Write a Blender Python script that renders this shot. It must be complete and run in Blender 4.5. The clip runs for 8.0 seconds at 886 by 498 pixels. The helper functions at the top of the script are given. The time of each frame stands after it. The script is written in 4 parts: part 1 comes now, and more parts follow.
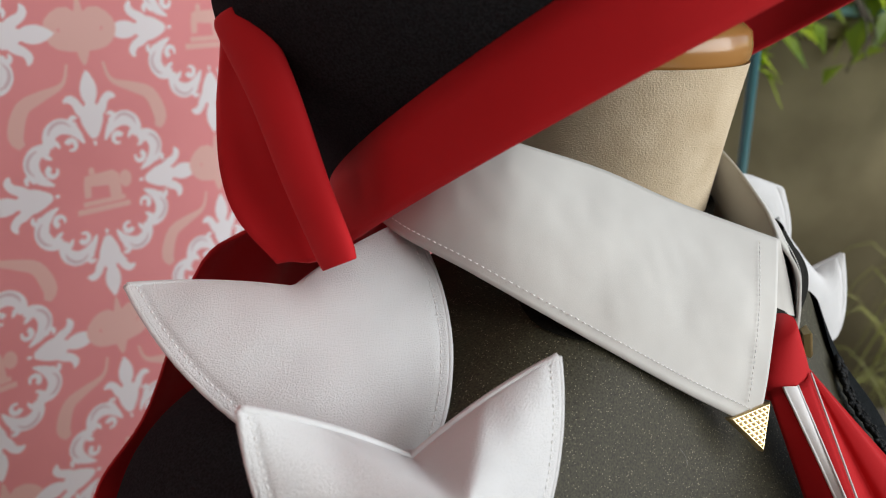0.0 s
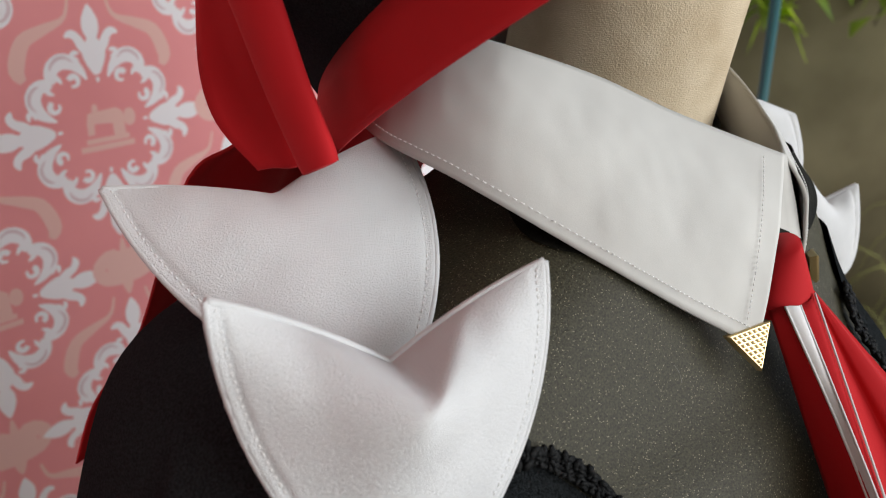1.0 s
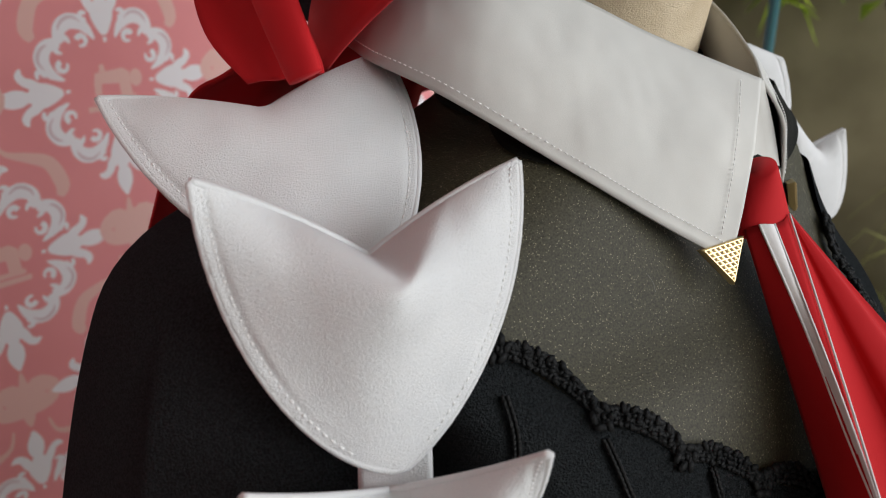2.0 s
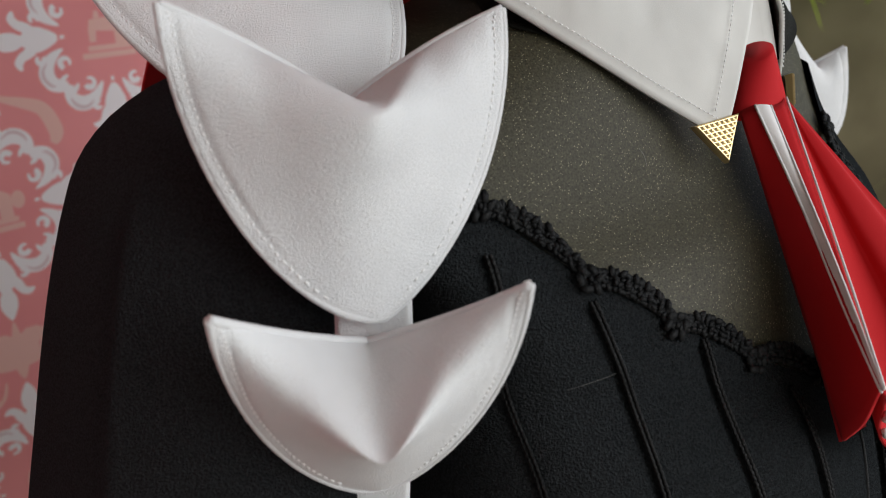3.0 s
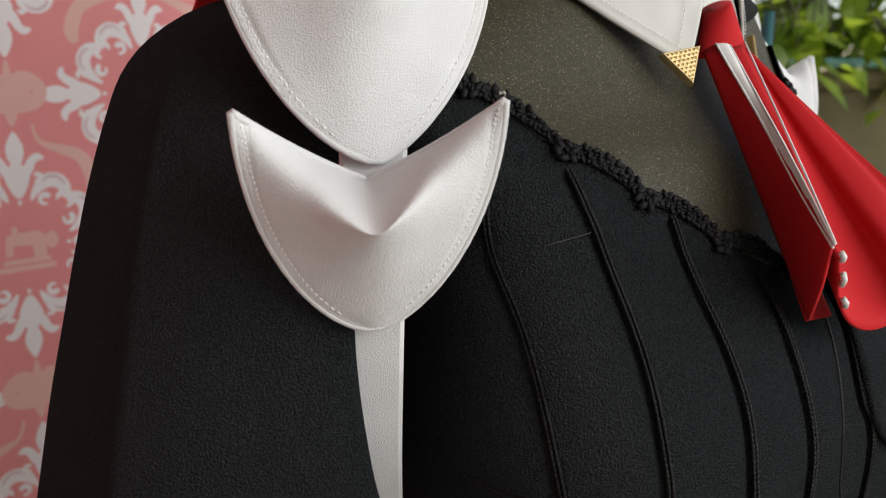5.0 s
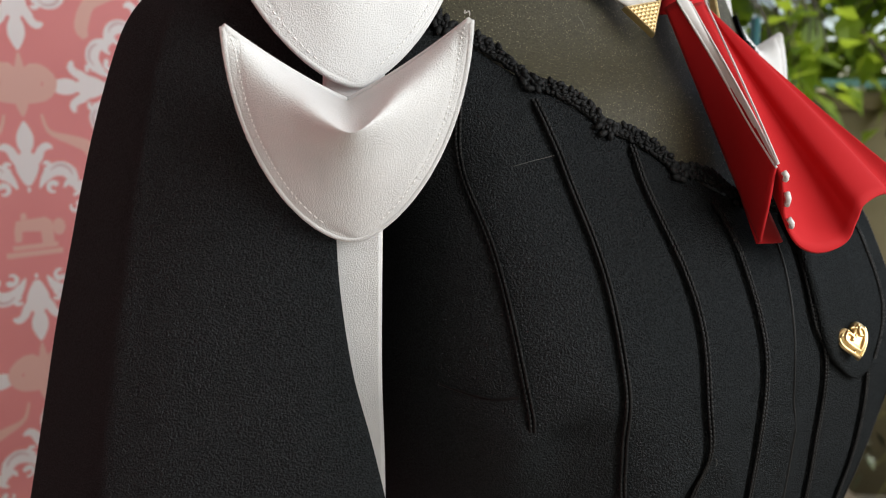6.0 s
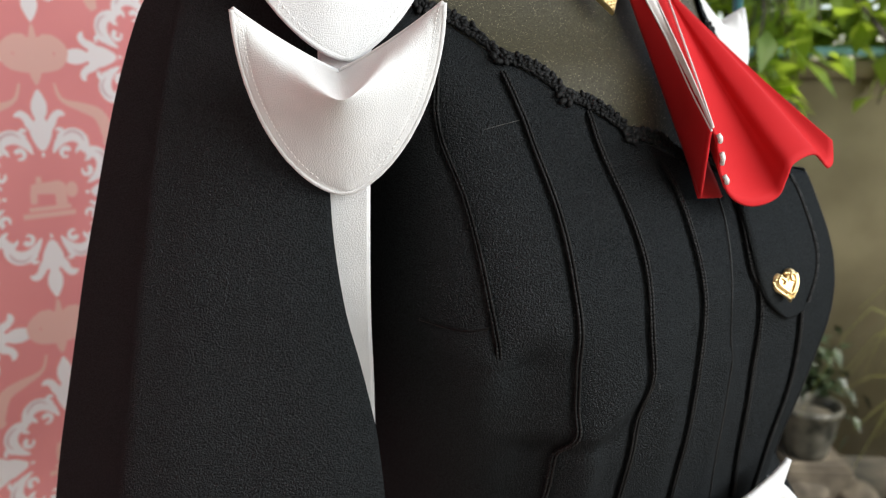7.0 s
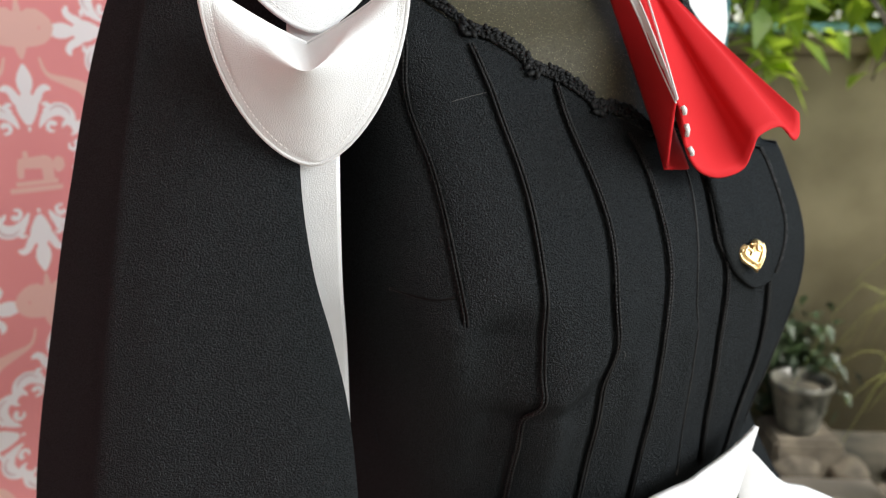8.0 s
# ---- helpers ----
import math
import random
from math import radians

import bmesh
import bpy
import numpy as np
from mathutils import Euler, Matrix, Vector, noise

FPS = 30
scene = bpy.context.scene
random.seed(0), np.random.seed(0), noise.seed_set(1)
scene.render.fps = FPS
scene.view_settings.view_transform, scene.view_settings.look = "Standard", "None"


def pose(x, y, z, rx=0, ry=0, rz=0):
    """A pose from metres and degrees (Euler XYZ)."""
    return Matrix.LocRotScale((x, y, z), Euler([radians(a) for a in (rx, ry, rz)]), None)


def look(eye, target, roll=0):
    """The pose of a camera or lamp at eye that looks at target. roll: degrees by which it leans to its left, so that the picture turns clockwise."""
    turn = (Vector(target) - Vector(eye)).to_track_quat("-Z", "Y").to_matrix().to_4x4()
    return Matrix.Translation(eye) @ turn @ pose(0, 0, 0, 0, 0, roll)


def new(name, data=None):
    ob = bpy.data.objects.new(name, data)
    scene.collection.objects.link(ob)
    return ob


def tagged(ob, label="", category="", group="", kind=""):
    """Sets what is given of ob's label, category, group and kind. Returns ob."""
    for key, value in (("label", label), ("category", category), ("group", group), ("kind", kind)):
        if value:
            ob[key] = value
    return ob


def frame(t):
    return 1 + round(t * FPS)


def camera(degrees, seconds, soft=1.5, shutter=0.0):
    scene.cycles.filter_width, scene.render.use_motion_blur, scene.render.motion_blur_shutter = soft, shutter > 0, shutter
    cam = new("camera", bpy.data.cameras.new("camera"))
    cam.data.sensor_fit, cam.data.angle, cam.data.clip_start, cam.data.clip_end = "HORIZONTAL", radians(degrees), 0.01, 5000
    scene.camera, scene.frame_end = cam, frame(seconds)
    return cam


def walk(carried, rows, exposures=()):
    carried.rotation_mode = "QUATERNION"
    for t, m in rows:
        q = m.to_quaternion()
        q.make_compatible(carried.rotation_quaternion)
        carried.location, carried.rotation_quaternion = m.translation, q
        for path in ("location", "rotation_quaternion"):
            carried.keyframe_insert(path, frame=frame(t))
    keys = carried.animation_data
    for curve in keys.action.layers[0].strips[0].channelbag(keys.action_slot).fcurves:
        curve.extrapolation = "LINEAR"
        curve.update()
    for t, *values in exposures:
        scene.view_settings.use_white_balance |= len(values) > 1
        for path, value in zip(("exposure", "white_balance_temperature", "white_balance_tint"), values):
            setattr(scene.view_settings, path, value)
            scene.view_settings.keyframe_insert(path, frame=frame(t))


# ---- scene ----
cam = camera(56.2, 8.0, 1.1)
cam.data.dof.use_dof = True
cam.data.dof.focus_distance = 0.31
cam.data.dof.aperture_fstop = 13.0
METRES, EYE, TILT, LEAN, TURN = 0.32, 1.45, -18.4, 0.0, 0.0
ROWS = [
    (0.0, 0.0, 0.0, 0.0, 0.0, 0.0, -0.0),
    (0.5, 0.0218, 0.008, -0.0272, 0.67, -1.65, -0.15),
    (1.0, 0.0347, 0.032, -0.0573, 1.33, -2.65, -0.33),
    (2.5, 0.0837, -0.0093, -0.2067, 2.36, -3.28, -0.71),
    (3.0, 0.0919, 0.0143, -0.2817, 2.5, -3.26, -0.74),
    (3.5, 0.1005, 0.0216, -0.333, 2.67, -3.06, -0.78),
    (4.0, 0.1121, -0.027, -0.4188, 3.07, 0.65, -0.89),
    (5.5, 0.1435, -0.0892, -0.6394, 3.98, 8.17, -1.28),
    (6.0, 0.1694, -0.1315, -0.7021, 4.11, 8.86, -1.29),
    (6.5, 0.1943, -0.2012, -0.7274, 4.14, 8.5, -1.29),
    (7.0, 0.2074, -0.2726, -0.7455, 4.1, 6.71, -1.31),
    (7.5, 0.2225, -0.287, -0.7581, 4.05, 5.73, -1.3),
    (8.0, 0.249, -0.2878, -0.7564, 3.98, 5.16, -1.3),
]
walk(cam, [(t, pose(0, 0, EYE, TILT, LEAN, TURN) @ pose(METRES * x, METRES * y, METRES * z, 90 + pitch, roll, yaw)) for t, x, y, z, yaw, pitch, roll in ROWS],
     exposures=[(0.0, 0.25, 6450, 10), (1.2, 0.2, 6450, 10), (2.5, 0.03, 6450, 10), (3.5, 0.03, 6450, 10), (4.2, 0.16, 6550, 10), (5.5, 0.36, 6750, 10), (6.5, 0.69, 6600, 9), (8.0, 1.0, 6500, 8)])

# ---- light: a covered terrace, open to an overcast garden ----
world = bpy.data.worlds.new("sky")
scene.world = world
world.use_nodes = True
sky = world.node_tree.nodes.new("ShaderNodeTexSky")
sky.sky_type = "NISHITA"
sky.sun_disc = False
sky.sun_elevation = radians(48)
sky.sun_rotation = radians(60)
world.node_tree.links.new(sky.outputs[0], world.node_tree.nodes["Background"].inputs[0])
world.node_tree.nodes["Background"].inputs[1].default_value = 0.10
sun = new("sun", bpy.data.lights.new("sun", "SUN"))
sun.data.energy = 3.0
sun.data.angle = radians(14)
sun.data.color = (1.0, 0.96, 0.9)
sun.matrix_world = look((3.0, -1.2, 6.0), (0, 0.3, 1.2))
# the sky's light through the terrace's open side
opening = new("terrace_opening", bpy.data.lights.new("terrace_opening", "AREA"))
opening.data.shape = "RECTANGLE"
opening.data.size, opening.data.size_y = 3.6, 1.8
opening.data.energy = 102
opening.data.color = (1.0, 0.985, 0.955)
opening.matrix_world = look((2.68, -1.0, 2.15), (0.0, 0.3, 1.25))


# ---- materials ----
def mat(name, base, rough=0.7, metal=0.0, sheen=0.0, spec=0.5):
    m = bpy.data.materials.new(name)
    m.use_nodes = True
    b = m.node_tree.nodes["Principled BSDF"]
    b.inputs["Base Color"].default_value = (*base, 1)
    b.inputs["Roughness"].default_value = rough
    b.inputs["Metallic"].default_value = metal
    b.inputs["Sheen Weight"].default_value = sheen
    b.inputs["Specular IOR Level"].default_value = spec
    return m


def tex(m, kind, scale, coord="Object", **extra):
    nt = m.node_tree
    c = nt.nodes.new("ShaderNodeTexCoord")
    n = nt.nodes.new(kind)
    n.inputs["Scale"].default_value = scale
    for key, value in extra.items():
        n.inputs[key].default_value = value
    nt.links.new(c.outputs[coord], n.inputs["Vector"])
    return n


def tint(m, source, low, high, lo=0.3, hi=0.7):
    """Colour between low and high by a texture's value."""
    nt = m.node_tree
    r = nt.nodes.new("ShaderNodeValToRGB")
    r.color_ramp.elements[0].position, r.color_ramp.elements[0].color = lo, (*low, 1)
    r.color_ramp.elements[1].position, r.color_ramp.elements[1].color = hi, (*high, 1)
    nt.links.new(source, r.inputs[0])
    nt.links.new(r.outputs[0], nt.nodes["Principled BSDF"].inputs["Base Color"])
    return r


def relief(m, sources, distance=0.0004, strength=0.5):
    """Bump from one or more texture values, one after the other."""
    nt = m.node_tree
    last = None
    for source, d, s in sources:
        b = nt.nodes.new("ShaderNodeBump")
        b.inputs["Distance"].default_value = d
        b.inputs["Strength"].default_value = s
        nt.links.new(source, b.inputs["Height"])
        if last:
            nt.links.new(last, b.inputs["Normal"])
        last = b.outputs[0]
    nt.links.new(last, nt.nodes["Principled BSDF"].inputs["Normal"])


def crepe(name, low, high, rough, grain=1500, depth=0.0002, sheen=0.0, spec=0.4, soft=40, speck=False, spread=0.2):
    """Woven cloth with a pebbled crepe face."""
    m = mat(name, high, rough, 0, sheen, spec)
    fine = tex(m, "ShaderNodeTexNoise", grain, Detail=3.0, Roughness=0.6)
    wide = tex(m, "ShaderNodeTexNoise", soft, Detail=4.0)
    tint(m, (fine if speck else wide).outputs[0], low, high, 0.5 - spread, 0.5 + spread)
    relief(m, [(wide.outputs[0], 0.0010, 0.22), (fine.outputs[0], depth, 0.9)])
    return m


def lustre(m, share, rough):
    """Cloth with a weak, even gloss: the threads catch the light without a bright grazing rim."""
    nt = m.node_tree
    b = nt.nodes["Principled BSDF"]
    b.inputs["Specular IOR Level"].default_value = 0.0
    g, mix = nt.nodes.new("ShaderNodeBsdfGlossy"), nt.nodes.new("ShaderNodeMixShader")
    g.inputs["Roughness"].default_value = rough
    g.inputs["Color"].default_value = (0.84, 0.94, 1.0, 1)
    mix.inputs[0].default_value = share
    nt.links.new(b.inputs["Normal"].links[0].from_socket, g.inputs["Normal"])
    nt.links.new(b.outputs[0], mix.inputs[1])
    nt.links.new(g.outputs[0], mix.inputs[2])
    nt.links.new(mix.outputs[0], nt.nodes["Material Output"].inputs[0])


WHITE = crepe("white_crepe", (0.63, 0.64, 0.65), (0.70, 0.71, 0.72), 0.62, 1900, 0.0006, spec=0.2)
STITCH = mat("white_thread", (0.8, 0.8, 0.8), 0.6)
COLLAR = crepe("white_cotton", (0.52, 0.52, 0.50), (0.60, 0.60, 0.575), 0.7, 2200, 0.00006, spec=0.25, soft=25)
# the black crepe's sparkle is put into its colour as fine specks
BLACK = crepe("black_crepe", (0.0004, 0.00045, 0.0005), (0.0118, 0.0132, 0.0144), 0.6, 1250, 0.0016, speck=True, spread=0.12)
lustre(BLACK, 0.0165, 0.38)
BRAID = crepe("black_braid", (0.003, 0.003, 0.0033), (0.012, 0.0125, 0.013), 0.42, 1500, 0.0004, spec=0.14)
LACE = crepe("black_lace", (0.004, 0.0045, 0.005), (0.012, 0.0125, 0.013), 0.5, 1500, 0.0004, spec=0.12)
RED = crepe("red_cloth", (0.40, 0.009, 0.012), (0.47, 0.013, 0.018), 0.75, 2500, 0.00008, sheen=0.02, spec=0.15, soft=18)
GOLD = mat("gold", (0.82, 0.63, 0.33), 0.34, 1.0)
LINT = mat("lint", (0.16, 0.16, 0.15), 0.8)
RIBBON = crepe("white_ribbon", (0.6, 0.6, 0.6), (0.75, 0.75, 0.75), 0.5, 2200, 0.0001)
PAINT = mat("terrace_plaster", (0.5, 0.48, 0.44), 0.9)
tint(PAINT, tex(PAINT, "ShaderNodeTexNoise", 3.0, Detail=6.0).outputs[0], (0.4, 0.38, 0.34), (0.55, 0.53, 0.48))


def linen_material():
    m = mat("linen", (0.55, 0.46, 0.34), 0.9)
    wide = tex(m, "ShaderNodeTexNoise", 60, Detail=4.0)
    w1 = tex(m, "ShaderNodeTexWave", 420, Distortion=7.0, Detail=3.0)
    w1.bands_direction = "Z"
    slub = tex(m, "ShaderNodeTexNoise", 1300, Detail=3.0)
    tint(m, wide.outputs[0], (0.50, 0.40, 0.265), (0.62, 0.52, 0.37))
    relief(m, [(w1.outputs[1], 0.0002, 0.35), (slub.outputs[0], 0.0006, 0.8)])
    return m


def mesh_material():
    """Dark stretch net over linen, its tiny glints painted into the colour."""
    m = mat("glitter_net", (0.05, 0.048, 0.038), 0.55, 0, 0, 0.25)
    nt = m.node_tree
    fine = tex(m, "ShaderNodeTexNoise", 1400, Detail=2.0)
    ramp = tint(m, fine.outputs[0], (0.017, 0.016, 0.009), (0.060, 0.055, 0.033))
    v = tex(m, "ShaderNodeTexVoronoi", 2000)
    sep = nt.nodes.new("ShaderNodeSeparateColor")
    nt.links.new(v.outputs["Color"], sep.inputs[0])
    far = nt.nodes.new("ShaderNodeMath")
    far.operation = "LESS_THAN"
    far.inputs[1].default_value = 0.35
    nt.links.new(v.outputs["Distance"], far.inputs[0])
    pick = nt.nodes.new("ShaderNodeMath")
    pick.operation = "GREATER_THAN"
    pick.inputs[1].default_value = 0.91
    nt.links.new(sep.outputs[0], pick.inputs[0])
    both = nt.nodes.new("ShaderNodeMath")
    both.operation = "MULTIPLY"
    nt.links.new(far.outputs[0], both.inputs[0])
    nt.links.new(pick.outputs[0], both.inputs[1])
    mix = nt.nodes.new("ShaderNodeMixRGB")
    nt.links.new(both.outputs[0], mix.inputs[0])
    nt.links.new(ramp.outputs[0], mix.inputs[1])
    mix.inputs[2].default_value = (0.30, 0.27, 0.19, 1)
    nt.links.new(mix.outputs[0], nt.nodes["Principled BSDF"].inputs["Base Color"])
    relief(m, [(fine.outputs[0], 0.0003, 0.8)])
    return m


LINEN = linen_material()
NET = mesh_material()
DARK_NET = crepe("dark_net", (0.003, 0.003, 0.0024), (0.014, 0.0135, 0.0105), 0.7, 1400, 0.0003, spec=0.1, speck=True)
WOOD = mat("varnished_wood", (0.35, 0.17, 0.05), 0.2)
PINK = mat("pink_paper", (0.74, 0.28, 0.29), 0.85)
tint(PINK, tex(PINK, "ShaderNodeTexNoise", 9, Detail=6.0).outputs[0], (0.71, 0.255, 0.265), (0.77, 0.295, 0.305))
PAPER_WHITE = mat("white_print", (0.80, 0.77, 0.80), 0.85)
PAPER_SHADE = mat("grey_pink_print", (0.66, 0.52, 0.55), 0.85)
PAPER_BEIGE = mat("beige_print", (0.74, 0.45, 0.41), 0.85)
LEAF = mat("leaf", (0.07, 0.14, 0.02), 0.45)
tint(LEAF, tex(LEAF, "ShaderNodeTexNoise", 6, Detail=3.0).outputs[0], (0.04, 0.11, 0.012), (0.2, 0.28, 0.03))


def let_through(m, colour, share):
    """Thin leaves: a share of translucent light."""
    nt = m.node_tree
    t, mix = nt.nodes.new("ShaderNodeBsdfTranslucent"), nt.nodes.new("ShaderNodeMixShader")
    t.inputs[0].default_value = (*colour, 1)
    mix.inputs[0].default_value = share
    nt.links.new(nt.nodes["Principled BSDF"].outputs[0], mix.inputs[1])
    nt.links.new(t.outputs[0], mix.inputs[2])
    nt.links.new(mix.outputs[0], nt.nodes["Material Output"].inputs[0])


let_through(LEAF, (0.42, 0.55, 0.05), 0.55)
LEAF_DARK = mat("dark_leaf", (0.03, 0.06, 0.015), 0.5)
tint(LEAF_DARK, tex(LEAF_DARK, "ShaderNodeTexNoise", 9, Detail=3.0).outputs[0], (0.008, 0.02, 0.006), (0.03, 0.05, 0.014))
BLADE = mat("grass_blade", (0.2, 0.22, 0.06), 0.5)
let_through(BLADE, (0.5, 0.5, 0.15), 0.4)
SOIL = mat("soil", (0.06, 0.05, 0.035), 0.95)
tint(SOIL, tex(SOIL, "ShaderNodeTexNoise", 7, Detail=8.0).outputs[0], (0.03, 0.028, 0.02), (0.12, 0.10, 0.07))
CONCRETE = mat("old_render", (0.2, 0.17, 0.1), 0.95)
tint(CONCRETE, tex(CONCRETE, "ShaderNodeTexNoise", 2.5, Detail=8.0).outputs[0], (0.115, 0.095, 0.05), (0.25, 0.215, 0.125))
PIPE = mat("blue_pipe", (0.2, 0.42, 0.45), 0.4)
STAKE = mat("teal_plastic", (0.02, 0.10, 0.11), 0.45)
STONE = mat("garden_stone", (0.3, 0.27, 0.22), 0.9)
tint(STONE, tex(STONE, "ShaderNodeTexNoise", 12, Detail=6.0).outputs[0], (0.05, 0.042, 0.032), (0.20, 0.165, 0.12))
POT = mat("pale_glaze", (0.3, 0.3, 0.27), 0.35)
tint(POT, tex(POT, "ShaderNodeTexNoise", 14, Detail=4.0).outputs[0], (0.015, 0.018, 0.015), (0.17, 0.16, 0.13))
TILE = mat("terrace_tile", (0.3, 0.26, 0.22), 0.5)


# ---- helpers of the scene ----
BODY = pose(0.10, 0.345, 0, 0, 0, 41.4)


def part(name, bm, material, parent=None, label="", smooth=True):
    """Link a bmesh as one mesh object under a thing or a part."""
    bmesh.ops.recalc_face_normals(bm, faces=bm.faces)
    me = bpy.data.meshes.new(name)
    bm.to_mesh(me)
    bm.free()
    for p in me.polygons:
        p.use_smooth = smooth
    for one in (material if isinstance(material, (list, tuple)) else (material,)):
        me.materials.append(one)
    ob = new(name, me)
    ob.parent = parent
    if label:
        ob["label"] = label
    return ob


def thing(name, label, category, m=None, group=""):
    ob = new(name)
    ob.empty_display_size = 0.02
    if m is not None:
        ob.matrix_world = m
    return tagged(ob, label, category, group)


def grid(bm, pts, close_u=False, index=0):
    """Skin a table of points: rows of equal length."""
    vs = [[bm.verts.new(p) for p in row] for row in pts]
    for i in range(len(vs) - 1):
        n = len(vs[i])
        for j in range(n if close_u else n - 1):
            k = (j + 1) % n
            face = bm.faces.new((vs[i][j], vs[i][k], vs[i + 1][k], vs[i + 1][j]))
            face.material_index = index
    return vs


def thicken(bm, t, out=None):
    """Give an open sheet a back side and edges; out: the way its face looks."""
    bmesh.ops.recalc_face_normals(bm, faces=bm.faces)
    if out is not None:
        bm.normal_update()
        if sum(f.normal.dot(out) * f.calc_area() for f in bm.faces) < 0:
            bmesh.ops.reverse_faces(bm, faces=bm.faces)
        bm.normal_update()
    bmesh.ops.solidify(bm, geom=bm.faces[:], thickness=t)


def tube(bm, pts, r, sides=8, cap=True, flat=1.0, normal=None):
    """A tube along points; r is a number or a list."""
    pts = [Vector(p) for p in pts]
    rows = []
    last = None
    for i, p in enumerate(pts):
        d = (pts[min(i + 1, len(pts) - 1)] - pts[max(i - 1, 0)]).normalized()
        if normal is not None:
            u = d.cross(Vector(normal)).normalized()
        elif last is None:
            u = d.cross(Vector((0, 0, 1)) if abs(d.z) < 0.9 else Vector((1, 0, 0))).normalized()
        else:
            u = (last - d * last.dot(d)).normalized()
        last = u
        w = u.cross(d).normalized()
        rr = r[i] if isinstance(r, (list, tuple)) else r
        rows.append([p + (u * math.cos(a) + w * math.sin(a) * flat) * rr for a in (2 * math.pi * k / sides for k in range(sides))])
    vs = grid(bm, rows, True)
    if cap:
        bm.faces.new(vs[0])
        bm.faces.new(vs[-1][::-1])


def box(bm, x0, x1, y0, y1, z0, z1):
    v = [bm.verts.new((x, y, z)) for x in (x0, x1) for y in (y0, y1) for z in (z0, z1)]
    for f in ((0, 1, 3, 2), (4, 6, 7, 5), (0, 4, 5, 1), (2, 3, 7, 6), (0, 2, 6, 4), (1, 5, 7, 3)):
        bm.faces.new([v[i] for i in f])


def lerp(table, z):
    """Smooth value from a short table of (key, value) in rising order."""
    if z <= table[0][0]:
        return table[0][1]
    for i in range(len(table) - 1):
        (a, b), (c, d) = table[i], table[i + 1]
        if z <= c:
            p = table[max(i - 1, 0)]
            q = table[min(i + 2, len(table) - 1)]
            m0 = (d - p[1]) / (c - p[0]) * (c - a)
            m1 = (q[1] - b) / (q[0] - a) * (c - a)
            t = (z - a) / (c - a)
            return (2 * t**3 - 3 * t**2 + 1) * b + (t**3 - 2 * t**2 + t) * m0 + (3 * t**2 - 2 * t**3) * d + (t**3 - t**2) * m1
    return table[-1][1]


def spline(pts, n):
    """n points of a smooth curve through pts, evenly by number."""
    pts = [Vector(p) for p in pts]
    out = []
    for k in range(n):
        t = k / (n - 1) * (len(pts) - 1)
        i = min(int(t), len(pts) - 2)
        t -= i
        a, b = pts[i], pts[i + 1]
        p, q = pts[max(i - 1, 0)], pts[min(i + 2, len(pts) - 1)]
        m0, m1 = (b - p) / 2, (q - a) / 2
        out.append(a * (2 * t**3 - 3 * t**2 + 1) + m0 * (t**3 - 2 * t**2 + t) + b * (3 * t**2 - 2 * t**3) + m1 * (t**3 - t**2))
    return out


# ---- the place: terrace, backdrop wall, garden ----
WALL = pose(-0.35, 0.64, 0, 0, 0, 52)  # x along the wall, -y towards the room


def floor_and_terrace():
    bm = bmesh.new()
    box(bm, -3.0, 1.2, -3.5, 2.2, -0.1, 0.0)
    tagged(part("floor", bm, TILE), "terrace floor of worn beige tile", "floor", kind="structure")
    # unseen ceiling, added to keep sun and top light off the dress
    bm = bmesh.new()
    box(bm, -3.0, 1.6, -3.5, 2.0, 2.7, 2.8)
    tagged(part("ceiling", bm, PAINT), "plain plastered ceiling out of view, added to block light from above", "ceiling", kind="structure")
    # unseen west wall, added so that sky light comes from the right
    bm = bmesh.new()
    box(bm, -3.1, -3.0, -3.5, 2.0, 0.0, 2.7)
    tagged(part("wall_west", bm, PAINT), "plain plastered wall out of view, added to cut light from the west", "wall", kind="structure")
    # unseen wall behind the camera, added to cut sky fill and deepen the blacks
    bm = bmesh.new()
    box(bm, -3.1, 1.6, -3.6, -3.5, 0.0, 2.7)
    tagged(part("wall_south", bm, PAINT), "plain plastered wall out of view, added to cut light from behind", "wall", kind="structure")
    bm = bmesh.new()
    box(bm, -60, 60, -60, 60, -0.2, -0.12)
    tagged(part("ground", bm, SOIL), "dark garden soil with litter", "ground", kind="structure")


LAYER = [0]


def layered(y):
    """Each printed shape a hair in front of the last one."""
    LAYER[0] = (LAYER[0] + 1) % 40
    return y - 0.000004 * LAYER[0]


def poly(bm, pts, y, index=0):
    y = layered(y)
    face = bm.faces.new([bm.verts.new((x, y, z)) for x, z in pts])
    face.material_index = index


def stroke(bm, pts, widths, y, n=14):
    """A flat band of changing width along a curve in the wall's plane."""
    y = layered(y)
    c = spline([(x, 0, z) for x, z in pts], n)
    rows = []
    for i, p in enumerate(c):
        d = (c[min(i + 1, n - 1)] - c[max(i - 1, 0)]).normalized()
        u = Vector((-d.z, 0, d.x))
        w = lerp([(k / (len(widths) - 1), v) for k, v in enumerate(widths)], i / (n - 1))
        rows.append([(p.x - u.x * w, y, p.z - u.z * w), (p.x + u.x * w, y, p.z + u.z * w)])
    grid(bm, rows)


def turned(pts, k, cx, cz, flip=1):
    """Quarter turns about a motif's middle."""
    c, s = ((1, 0), (0, 1), (-1, 0), (0, -1))[k % 4]
    return [(cx + (x * flip) * c - z * s, cz + (x * flip) * s + z * c) for x, z in pts]


